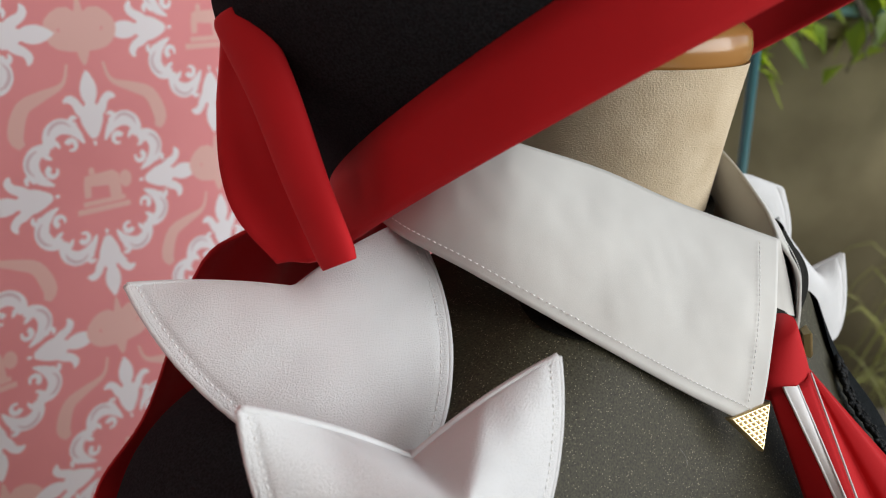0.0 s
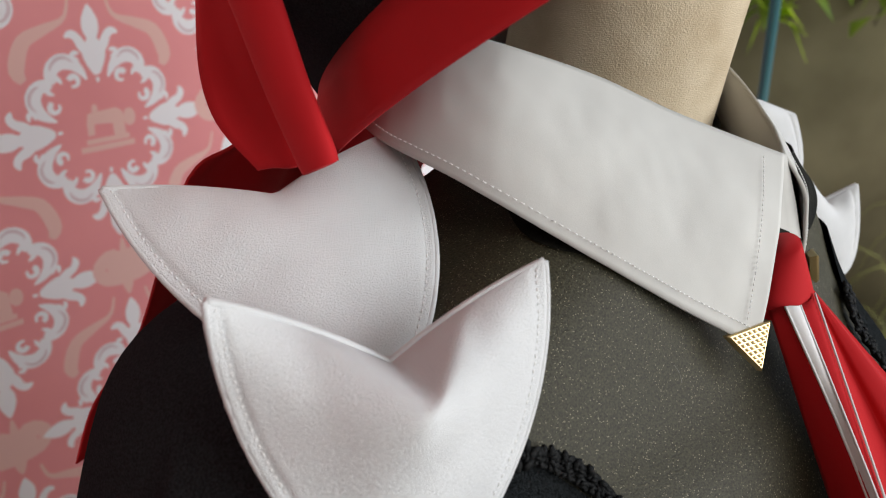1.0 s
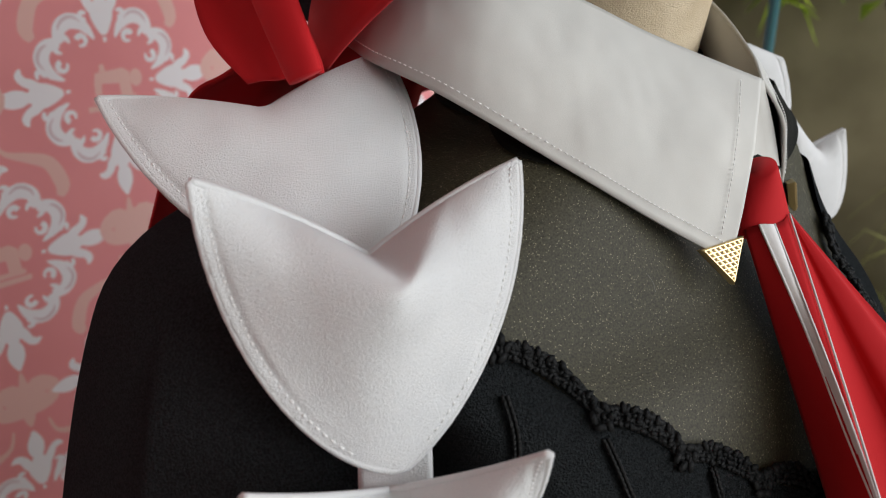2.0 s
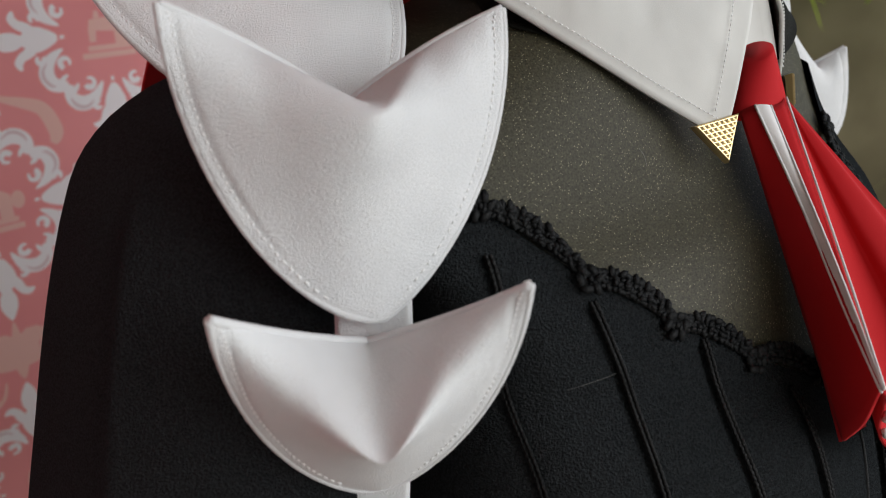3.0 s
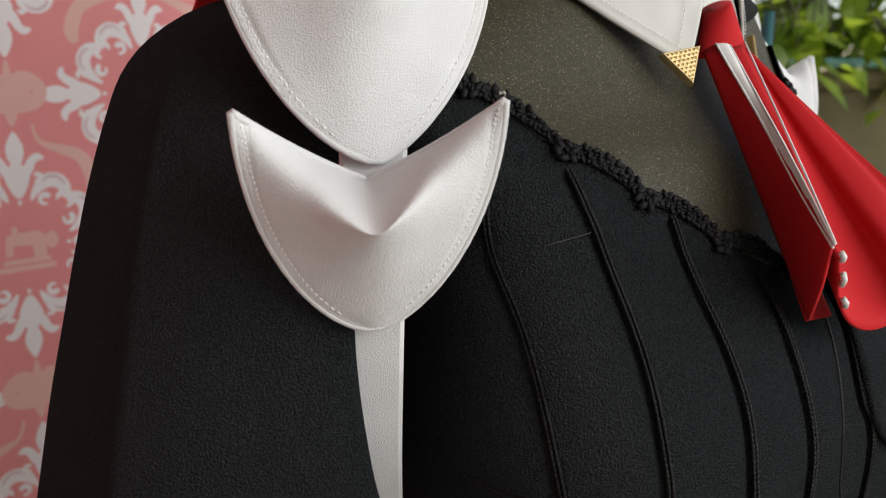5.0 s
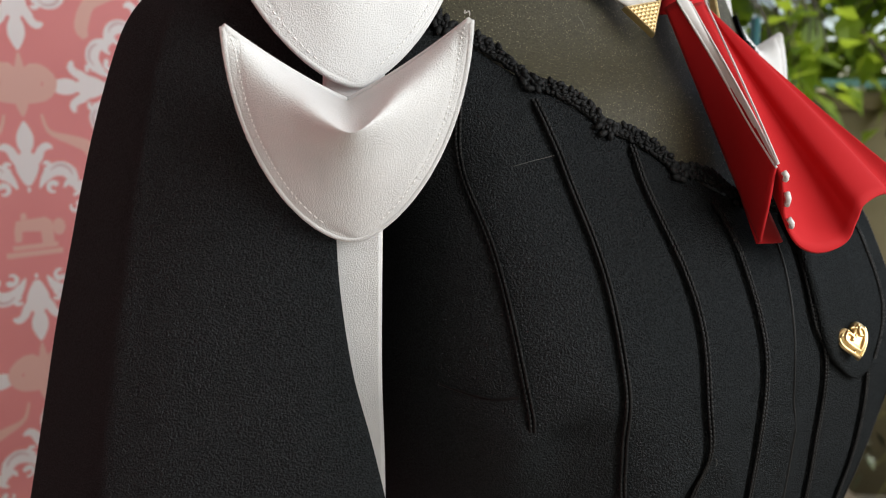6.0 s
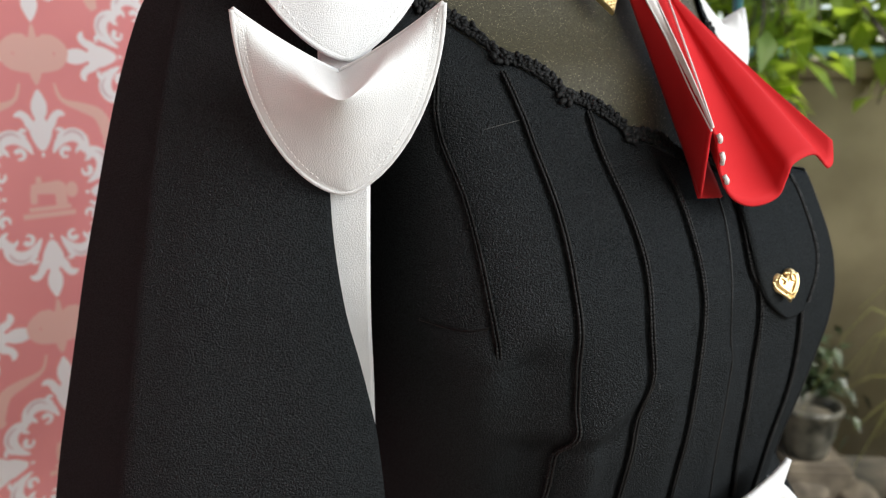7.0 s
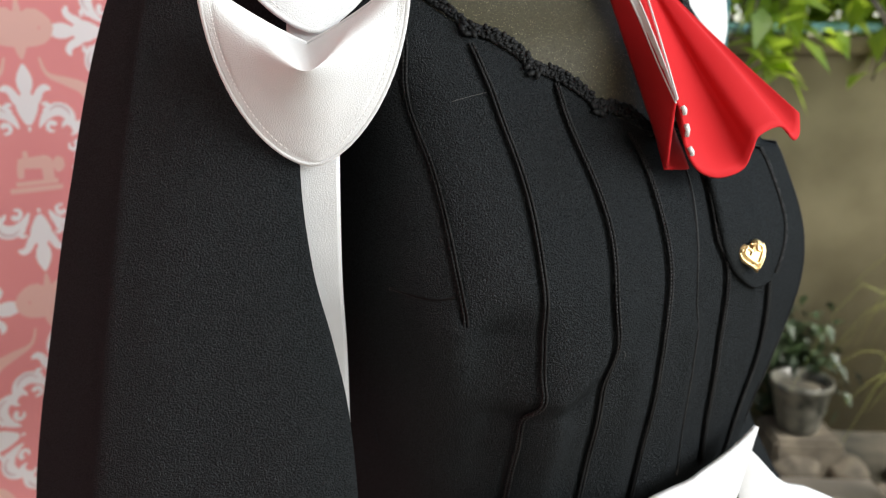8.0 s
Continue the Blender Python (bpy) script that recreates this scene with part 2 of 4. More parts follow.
def wreath(bm, cx, cz, y):
    """A damask wreath: four lilies and, between them, eight scrolls with a curl in each."""
    curl = [(0.0215 + 0.0042 * math.cos(a), 0.0405 + 0.0042 * math.sin(a)) for a in (radians(20 + 40 * q) for q in range(8))]
    knob = [(0.0165 + 0.0030 * math.cos(a), 0.0605 + 0.0030 * math.sin(a)) for a in (radians(150 - 40 * q) for q in range(8))]
    for k in range(4):
        def lay(pts, widths, flip=1, n=12):
            stroke(bm, turned(pts, k, cx, cz, flip), widths, y, n)
        lay([(0, 0.0435), (0, 0.052), (0, 0.062), (0, 0.070), (0, 0.075)], [0.002, 0.0075, 0.0105, 0.0065, 0.0035])
        lay([(0, 0.073), (0, 0.079), (0, 0.087), (0, 0.094), (0, 0.101)], [0.0035, 0.0068, 0.0074, 0.005, 0.0005])
        lay([(0, 0.0375), (0, 0.0415)], [0.0012, 0.0016], 1, 4)
        for s in (1, -1):
            lay([(0.004, 0.062), (0.010, 0.069), (0.0135, 0.0755), (0.0185, 0.0785), (0.0235, 0.0765)], [0.005, 0.0044, 0.0036, 0.0034, 0.0008], s)
            lay(knob, [0.0010, 0.0022, 0.0026, 0.0016], s, 16)
            lay([(0.0095, 0.0405), (0.0145, 0.0490), (0.0215, 0.0555), (0.0300, 0.0575), (0.0375, 0.0535), (0.0405, 0.0465), (0.0400, 0.0400)], [0.0006, 0.0036, 0.0058, 0.0066, 0.0062, 0.0050, 0.0032], s, 20)
            lay([(0.0405, 0.0470), (0.0345, 0.0440), (0.0315, 0.0395)], [0.0030, 0.0024, 0.0006], s, 8)
            lay(curl, [0.0022, 0.0026, 0.0022, 0.0016, 0.0010], s, 18)


def wreath_shade(bm, cx, cz, y):
    for k in range(4):
        for s in (1, -1):
            stroke(bm, turned([(0.0200, 0.0560), (0.0260, 0.0605), (0.0330, 0.0600), (0.0385, 0.0555), (0.0400, 0.0510)], k, cx, cz, s), [0.0003, 0.0013, 0.0016, 0.0013, 0.0003], y, 12)


def sewing_machine(bm, cx, cz, y):
    """A small printed sewing machine."""
    poly(bm, [(cx - 0.024, cz - 0.021), (cx + 0.026, cz - 0.021), (cx + 0.026, cz - 0.016), (cx - 0.024, cz - 0.016)], y)
    poly(bm, [(cx - 0.018, cz - 0.0145), (cx + 0.022, cz - 0.0145), (cx + 0.022, cz - 0.010), (cx - 0.018, cz - 0.010)], y)
    poly(bm, [(cx + 0.008, cz - 0.010), (cx + 0.019, cz - 0.010), (cx + 0.018, cz + 0.010), (cx + 0.007, cz + 0.007)], y)
    poly(bm, [(cx - 0.016, cz + 0.003), (cx + 0.007, cz + 0.001), (cx + 0.018, cz + 0.010), (cx + 0.012, cz + 0.014), (cx - 0.014, cz + 0.012)], y)
    poly(bm, [(cx - 0.016, cz - 0.007), (cx - 0.010, cz - 0.007), (cx - 0.009, cz + 0.003), (cx - 0.016, cz + 0.003)], y)
    poly(bm, [(cx - 0.010, cz + 0.0125), (cx - 0.004, cz + 0.0130), (cx - 0.005, cz + 0.019), (cx - 0.009, cz + 0.019)], y)
    ring = [(cx + 0.024 + 0.006 * math.cos(a), cz + 0.004 + 0.008 * math.sin(a)) for a in (k * math.pi / 5 for k in range(10))]
    poly(bm, ring, y)


def small_print(bm, cx, cz, y):
    """The flower and the two ribbons over each wreath."""
    z = cz + 0.131
    for s in (1, -1):
        stroke(bm, [(cx, z + 0.004), (cx + s * 0.012, z + 0.014), (cx + s * 0.026, z + 0.006), (cx + s * 0.020, z - 0.006), (cx, z - 0.012)], [0.004, 0.0075, 0.006, 0.006, 0.003], y, 14)
        stroke(bm, [(cx + s * 0.016, z - 0.024), (cx + s * 0.022, z - 0.040), (cx + s * 0.042, z - 0.048), (cx + s * 0.058, z - 0.056), (cx + s * 0.066, z - 0.076), (cx + s * 0.062, z - 0.086)], [0.001, 0.002, 0.0045, 0.006, 0.0065, 0.003], y, 18)
    stroke(bm, [(cx - 0.018, z + 0.003), (cx, z + 0.002), (cx + 0.018, z + 0.003)], [0.006, 0.009, 0.006], y, 8)
    stroke(bm, [(cx, z + 0.030), (cx, z + 0.010), (cx, z - 0.012), (cx, z - 0.026)], [0.0008, 0.005, 0.006, 0.0008], y, 10)


def wallpaper():
    bm = bmesh.new()
    box(bm, -2.2, 0.62, 0.0, 0.08, 0.0, 2.7)
    wall = part("wall_papered", bm, PINK, smooth=False)
    wall.matrix_world = WALL
    tagged(wall, "pink papered wall with white damask wreaths", "wall", kind="structure")
    white, shade, beige = bmesh.new(), bmesh.new(), bmesh.new()
    for i in range(-3, 3):
        for j in range(-4, 3):
            for ox, oz in ((0, 0), (-0.124, -0.132)):
                cx, cz = 0.083 + 0.248 * i + ox, 1.272 + 0.264 * j + oz
                if cx < 0.5:
                    wreath(white, cx, cz, -0.0001)
                    wreath_shade(shade, cx, cz, -0.0003)
                    sewing_machine(beige, cx, cz, -0.0001)
                    small_print(beige, cx, cz, -0.0001)
    tagged(part("white_wreath_print", white, PAPER_WHITE, wall, "white damask wreaths", False), kind="stuff")
    tagged(part("grey_wreath_print", shade, PAPER_SHADE, wall, "grey-pink shading of the wreaths", False), kind="stuff")
    tagged(part("beige_print", beige, PAPER_BEIGE, wall, "beige sewing machines and ribbons", False), kind="stuff")


def leaf_blade(bm, p, d, up, length, width):
    """One folded, pointed leaf."""
    side = d.cross(up).normalized() * width
    mid = p + d * length * 0.45 - up * length * 0.05
    tip = p + d * length - up * length * 0.25
    a, b, c = bm.verts.new(p), bm.verts.new(mid + side + up * width * 0.3), bm.verts.new(mid - side + up * width * 0.3)
    m, t = bm.verts.new(mid), bm.verts.new(tip)
    for f in ((a, m, b), (a, c, m), (m, t, b), (m, c, t)):
        bm.faces.new(f)


def shrub(name, label, at, size, count, length, rng, leaf=None, hang=False):
    """A loose climbing shrub: stems and many single leaves."""
    t = thing(name, label, "shrub", pose(*at))
    stems, leaves = bmesh.new(), bmesh.new()
    for s in range(9):
        end = Vector((rng.uniform(-1, 1) * size[0], rng.uniform(-1, 1) * size[1], rng.uniform(0.2, 1) * size[2]))
        root = (end.x * 0.3, 0.32, size[2] + 0.18) if hang else (end.x * 0.2, end.y * 0.2, -0.3)
        tube(stems, spline([root, (end.x * 0.5, end.y * 0.3, size[2] if hang else end.z * 0.4), end], 8), 0.003 if hang else 0.008, 5)
    for k in range(count):
        p = Vector((rng.gauss(0, 0.5) * size[0], rng.gauss(0, 0.5) * size[1], rng.uniform(-0.15, 1.0) * size[2] + rng.gauss(0, 0.05)))
        d = Vector((rng.uniform(-1, 1), rng.uniform(-1, 0.6), rng.uniform(-0.9, 0.4))).normalized()
        leaf_blade(leaves, p, d, Vector((rng.uniform(-0.4, 0.4), rng.uniform(-0.4, 0.4), 1)).normalized(), length * rng.uniform(0.6, 1.3), length * rng.uniform(0.22, 0.34))
    part("stem", stems, SOIL, t)
    tagged(part("foliage", leaves, leaf or LEAF, t, smooth=False), kind="stuff")


def garden():
    rng = random.Random(4)
    bm = bmesh.new()
    box(bm, -1.0, 7.0, 2.80, 2.95, -0.12, 1.25)
    wall = tagged(part("garden_wall", bm, CONCRETE), "stained old rendered garden wall", "wall", kind="structure")
    bm = bmesh.new()
    box(bm, -1.0, 7.0, 2.77, 2.98, 1.25, 1.31)
    part("coping", bm, CONCRETE, wall)
    bm = bmesh.new()
    tube(bm, [(-1.0, 2.74, 1.335), (7.0, 2.74, 1.335)], 0.016, 10)
    tagged(part("water_pipe", bm, PIPE), "pale blue plastic pipe along the garden wall", "pipe")
    bm = bmesh.new()
    tube(bm, [(0.368, 1.0, 0.0), (0.367, 1.0, 0.7), (0.368, 1.0, 1.365)], 0.006, 10)
    tagged(part("plant_stake", bm, STAKE), "thin teal plant stake at the terrace edge", "stake")
    for x, z, n in ((0.95, 1.42, 420), (1.5, 1.45, 620), (2.1, 1.5, 620), (2.9, 1.5, 500)):
        shrub("climbing_shrub", "bright green climbing shrub over the garden wall", (x, 2.95, z), (0.45, 0.25, 0.8), n, 0.15, rng)
    for x, y, z, n, w in ((0.84, 2.45, 1.23, 30, 0.08), (0.95, 2.5, 1.30, 46, 0.12), (1.30, 2.6, 1.44, 40, 0.2), (1.17, 2.4, 1.10, 3, 0.02), (1.6, 2.6, 1.45, 40, 0.2)):
        shrub("climbing_shrub", "hanging spray of large green leaves before the wall", (x, y, z), (w, 0.10, 0.24), n, 0.13, rng, None, True)
    shrub("low_shrub", "dark green low shrub at the foot of the wall", (1.10, 2.66, 0.04), (0.13, 0.09, 0.30), 420, 0.06, rng, LEAF_DARK)
    grass_tuft((1.33, 2.0, 0.0), rng)
    grass_tuft((1.55, 2.3, 0.0), rng)
    for k in range(16):
        stone((rng.uniform(0.75, 1.7), rng.uniform(2.2, 2.68), 0.0), rng.uniform(0.04, 0.10), rng)
    bm = bmesh.new()
    box(bm, 0.98, 1.20, 2.40, 2.62, -0.12, 0.02)
    bmesh.ops.bevel(bm, geom=bm.edges[:], offset=0.012, segments=2, affect="EDGES")
    tagged(part("stone_block", bm, STONE, smooth=False), "rough stone block under the plant pot", "stone")
    planter((1.08, 2.50, 0.02))


def stone(at, size, rng):
    bm = bmesh.new()
    bmesh.ops.create_icosphere(bm, subdivisions=3, radius=1)
    off = Vector((rng.uniform(0, 50), 0, 0))
    for v in bm.verts:
        k = 1 + 0.35 * noise.noise(v.co * 1.3 + off) + 0.1 * noise.noise(v.co * 4 + off)
        v.co = Vector((v.co.x * size * k, v.co.y * size * k * 0.9, max(v.co.z, -0.6) * size * k * 0.7))
    ob = part("stone", bm, STONE)
    ob.matrix_world = pose(at[0], at[1], -0.12 + size * 0.42, 0, 0, rng.uniform(0, 360))
    tagged(ob, "rough tan garden stone lying on soil", "stone", "garden stones")


def planter(at):
    """A pale glazed pot on its saucer."""
    t = thing("plant_pot", "pale glazed round plant pot on the soil", "plant pot", pose(*at) @ Matrix.Diagonal((0.62, 0.62, 0.8, 1)))
    bm = bmesh.new()
    prof = [(0.09, 0.0), (0.10, 0.01), (0.13, 0.10), (0.15, 0.19), (0.165, 0.20), (0.165, 0.225), (0.15, 0.225), (0.14, 0.19), (0.11, 0.03)]
    grid(bm, [[(r * math.cos(a), r * math.sin(a), z) for a in (2 * math.pi * q / 40 for q in range(40))] for r, z in prof], True)
    part("pot", bm, POT, t)
    bm = bmesh.new()
    vs = grid(bm, [[(r * math.cos(a), r * math.sin(a), 0.18 + h) for a in (2 * math.pi * q / 24 for q in range(24))] for r, h in ((0.138, 0.0), (0.08, 0.012), (0.01, 0.015))], True)
    bm.faces.new(vs[-1])
    part("soil", bm, SOIL, t)


def grass_tuft(at, rng):
    """Long arching blades."""
    t = thing("grass_tuft", "tuft of long arching yellow-green blades", "grass", pose(at[0], at[1], -0.12))
    bm = bmesh.new()
    for k in range(60):
        a = rng.uniform(0, 2 * math.pi)
        d = Vector((math.cos(a), math.sin(a), 0))
        h, reach = rng.uniform(0.4, 0.78), rng.uniform(0.12, 0.45)
        side = Vector((-d.y, d.x, 0)) * rng.uniform(0.005, 0.009)
        line = spline([(0, 0, 0), d * reach * 0.25 + Vector((0, 0, h * 0.7)), d * reach * 0.65 + Vector((0, 0, h)), d * reach + Vector((0, 0, h * rng.uniform(0.55, 0.85)))], 10)
        grid(bm, [[p - side * (1 - q / 10), p + Vector((0, 0, -0.002)), p + side * (1 - q / 10)] for q, p in enumerate(line)])
    tagged(part("grass", bm, BLADE, t), kind="stuff")


floor_and_terrace()
wallpaper()
garden()

# ---- the dress form and the dress ----
CX = 0.01
HALF = [(0.95, 0.125), (1.0, 0.128), (1.056, 0.142), (1.10, 0.156), (1.15, 0.166), (1.20, 0.162), (1.236, 0.160), (1.283, 0.176), (1.30, 0.168), (1.318, 0.135), (1.335, 0.098), (1.35, 0.068), (1.37, 0.054)]
HALF_LEFT = [(0.95, 0.098), (1.05, 0.098), (1.09, 0.108), (1.12, 0.121), (1.15, 0.117), (1.19, 0.105), (1.236, 0.098), (1.26, 0.092), (1.283, 0.085), (1.30, 0.080), (1.318, 0.072), (1.335, 0.064), (1.35, 0.058), (1.37, 0.054)]
FRONT = [(0.95, 0.105), (1.0, 0.113), (1.056, 0.124), (1.10, 0.133), (1.15, 0.137), (1.19, 0.125), (1.223, 0.105), (1.236, 0.098), (1.256, 0.084), (1.272, 0.066), (1.29, 0.053), (1.318, 0.040), (1.335, 0.030), (1.37, 0.014)]
BACK = [(0.95, 0.09), (1.0, 0.09), (1.10, 0.105), (1.20, 0.115), (1.30, 0.105), (1.335, 0.10), (1.37, 0.095)]
POWER = [(0.95, 2.6), (1.05, 3.0), (1.12, 3.8), (1.20, 3.8), (1.28, 4.0), (1.31, 3.0), (1.34, 2.2), (1.37, 2.0)]


def skin(phi, z, out=0.0):
    """A point of the torso's surface; phi 0 is the front, pi/2 its left."""
    s, c = math.sin(phi), math.cos(phi)
    a = (lerp(HALF, z) if s < 0 else lerp(HALF_LEFT, z)) + out
    n = lerp(POWER, z) if s < 0 else min(lerp(POWER, z), 3.2 if z < 1.2 else 2.5)
    depth = (lerp(FRONT, z) if c > 0 else lerp(BACK, z)) + out
    r = (abs(s / a) ** n + abs(c / depth) ** n) ** (-1 / n)
    return Vector((CX + r * s, -r * c, z))


PULLS = (
    (-0.102, 1.098, -0.072, 1.136, 0.0075, 0.010),
    (-0.100, 1.084, -0.078, 1.106, -0.0032, 0.010),
    (-0.098, 1.080, -0.092, 1.030, 0.0070, 0.008),
    (-0.114, 1.085, -0.110, 1.020, -0.0080, 0.008),
    (-0.147, 1.132, -0.156, 1.060, 0.0065, 0.013),
    (-0.126, 1.128, -0.120, 1.055, -0.0100, 0.013),
    (-0.062, 1.110, -0.050, 1.010, 0.0032, 0.009),
    (-0.025, 1.120, -0.015, 1.010, 0.0026, 0.008),
)


def pulls(x, z):
    """Soft pulls of the cloth under the bust."""
    h = 0.0
    for x0, z0, x1, z1, high, w in PULLS:
        ax, az = x1 - x0, z1 - z0
        u = max(0, min(1, ((x - x0) * ax + (z - z0) * az) / (ax * ax + az * az)))
        h += high * math.exp(-(math.hypot(x - x0 - ax * u, z - z0 - az * u) / w) ** 2) * (1 - 0.7 * u)
    return h


def front(x, z, out=0.0):
    """A point of the front at a given x."""
    a = lerp(HALF, z) if x < CX else lerp(HALF_LEFT, z)
    n = lerp(POWER, z) if x < CX else min(lerp(POWER, z), 3.2 if z < 1.2 else 2.5)
    k = min(abs((x - CX) / a), 0.995)
    return Vector((x, -lerp(FRONT, z) * (1 - k**n) ** (1 / n) - out - pulls(x, z), z))


def facing(x, z):
    """The outward direction of the front."""
    e = 0.003
    u = front(x + e, z) - front(x - e, z)
    w = front(x, z + e) - front(x, z - e)
    return u.cross(w).normalized()


NECKLINE = [(0.0, 1.204), (0.040, 1.212), (0.070, 1.226), (0.100, 1.2445), (0.126, 1.2625), (0.148, 1.285), (0.165, 1.302)]


def neckline(x):
    return lerp(NECKLINE, CX - x if x < CX else (x - CX) * 3.0)


def dress_form():
    bm = bmesh.new()
    rows = []
    for i in range(16):
        z = 1.33 + 0.084 * i / 15
        r, lean = 0.0495 + 0.002 * (i / 15 - 0.5) ** 2, z - 1.37
        rows.append([(0.008 + 0.06 * lean + r * math.sin(a), 0.043 - 0.17 * lean - r * math.cos(a), z) for a in (2 * math.pi * k / 64 for k in range(64))])
    vs = grid(bm, rows, True)
    prof = [(1.0, 0.0), (1.03, 0.002), (1.04, 0.007), (1.02, 0.013), (0.9, 0.018), (0.5, 0.021), (0.05, 0.022)]
    rows = [[(0.0106 + 0.0485 * k * math.sin(a), 0.0355 - 0.0485 * k * math.cos(a), 1.4138 + h) for a in (2 * math.pi * q / 64 for q in range(64))] for k, h in prof]
    vs = grid(bm, rows, True, 1)
    bm.faces.new(vs[-1]).material_index = 1
    rows = [[skin(2 * math.pi * q / 96, z, -0.004) for q in range(96)] for z in (0.95, 1.05, 1.15, 1.22, 1.28, 1.31, 1.34)]
    grid(bm, rows, True)
    prof = [(0.95, 0.03), (0.5, 0.022), (0.12, 0.022), (0.08, 0.03), (0.04, 0.14), (0.0, 0.15)]
    rows = [[(CX + r * math.sin(a), 0.01 - r * math.cos(a), z) for a in (2 * math.pi * q / 24 for q in range(24))] for z, r in prof]
    grid(bm, rows, True, 1)
    ob = part("dress_form", bm, (LINEN, WOOD))
    ob.matrix_world = BODY
    tagged(ob, "linen-covered dress form with a varnished wooden neck cap", "dress form")


SEAMS = [  # (x, z) down the front
    [(-0.1405, 1.268), (-0.1415, 1.243), (-0.140, 1.201), (-0.1405, 1.162), (-0.1385, 1.136)],
    [(-0.1166, 1.2534), (-0.1125, 1.225), (-0.112, 1.188), (-0.1125, 1.156), (-0.1075, 1.107), (-0.107, 1.088), (-0.104, 1.059), (-0.100, 1.02)],
    [(-0.0813, 1.236), (-0.0808, 1.207), (-0.078, 1.176), (-0.079, 1.147), (-0.078, 1.108), (-0.0717, 1.042), (-0.069, 1.0)],
    [(-0.049, 1.213), (-0.047, 1.203), (-0.0456, 1.178), (-0.0449, 1.155), (-0.045, 1.125), (-0.0417, 1.075), (-0.039, 1.02)],
    [(-0.008, 1.205), (-0.0068, 1.191), (-0.0083, 1.163), (-0.002, 1.148), (0.001, 1.109), (0.0077, 1.068), (0.016, 1.03)],
    [(0.025, 1.205), (0.0256, 1.19), (0.029, 1.1585), (0.0361, 1.137), (0.0424, 1.10), (0.0407, 1.058), (0.040, 1.02)],
    [(0.046, 1.212), (0.0483, 1.203), (0.0532, 1.17), (0.0515, 1.1555), (0.0420, 1.138)],
    [(0.078, 1.222), (0.085, 1.19), (0.088, 1.15), (0.080, 1.11), (0.070, 1.08), (0.062, 1.04)],
]


def braid(bm, pts, r=0.00066, turn=0.0018):
    """Two cords laid round each other along points on the front."""
    length = 0.0
    rows = ([], [])
    for k, (x, z) in enumerate(pts):
        if k:
            length += math.hypot(x - pts[k - 1][0], z - pts[k - 1][1])
        n = facing(x, z)
        p = front(x, z) + n * 0.0017
        side = n.cross(Vector((0, 0, 1))).normalized()
        a = 2 * math.pi * length / turn
        for s, row in ((1, rows[0]), (-1, rows[1])):
            row.append(p + side * (0.00078 * s + 0.00007 * math.sin(a)) + n * 0.00018 * math.cos(a * s))
    for row in rows:
        tube(bm, row, r, 6)


def blob(bm, p, n, size, rng, stretch=1.0):
    """A small crochet knot."""
    m = Matrix.Translation(p) @ n.to_track_quat("Z", "Y").to_matrix().to_4x4() @ pose(0, 0, 0, 0, 0, rng.uniform(0, 180)) @ Matrix.Diagonal((size * stretch, size * 0.75, size * 0.6, 1))
    bmesh.ops.create_icosphere(bm, subdivisions=1, radius=1, matrix=m)


def lace(parent):
    """Crochet lace in scallops along the neckline, a flower at each joint."""
    rng = random.Random(9)
    joints = [(-0.160, 1.302), (-0.1385, 1.281), (-0.1155, 1.2585), (-0.0915, 1.242), (-0.0625, 1.2245), (-0.034, 1.213), (-0.005, 1.206), (0.018, 1.211), (0.034, 1.229), (0.046, 1.251), (0.057, 1.279)]
    for k in range(len(joints) - 1):
        (x0, z0), (x1, z1) = joints[k], joints[k + 1]
        d = Vector((x1 - x0, z1 - z0))
        up = Vector((-d.y, d.x)).normalized()
        bm = bmesh.new()
        for row in range(4):
            pts = []
            for q in range(24):
                u = q / 23
                lift = 0.0042 * math.sin(math.pi * u) ** 0.7 + (row - 1.5) * 0.0016 * (0.55 + 0.45 * math.sin(math.pi * u))
                x, z = x0 + d.x * u + up.x * lift, z0 + d.y * u + up.y * lift
                n = facing(x, z)
                pts.append(front(x, z) + n * (0.0022 + 0.0005 * math.sin(q * 2.1 + row)))
            tube(bm, pts, 0.0009, 6)
            for q in range(1, 23):
                p = pts[q]
                n = facing(p.x, p.z)
                blob(bm, p + n * 0.0006 + Vector((rng.gauss(0, 0.0002), 0, rng.gauss(0, 0.0003))), n, 0.0012 if row < 3 else 0.0017, rng, 1.35)
        part("lace_scallop", bm, LACE, parent)
        bm = bmesh.new()
        n = facing(x1, z1)
        c = front(x1, z1) + n * 0.003
        for q in range(6):
            a = q * math.pi / 3 + k
            o = n.orthogonal().normalized()
            o2 = n.cross(o)
            blob(bm, c + (o * math.cos(a) + o2 * math.sin(a)) * 0.0034, n, 0.0021, rng, 1.3)
        blob(bm, c + n * 0.0006, n, 0.0012, rng)
        part("lace_flower", bm, LACE, parent)


def patch(outline_left, outline_right, z0, z1, out, rows=24, cols=10):
    """A sheet on the front between two edges x(z)."""
    table = []
    for i in range(rows):
        z = z0 + (z1 - z0) * i / (rows - 1)
        a, b = outline_left(z), outline_right(z)
        table.append([front(a + (b - a) * j / (cols - 1), z) + facing(a + (b - a) * j / (cols - 1), z) * out for j in range(cols)])
    return table


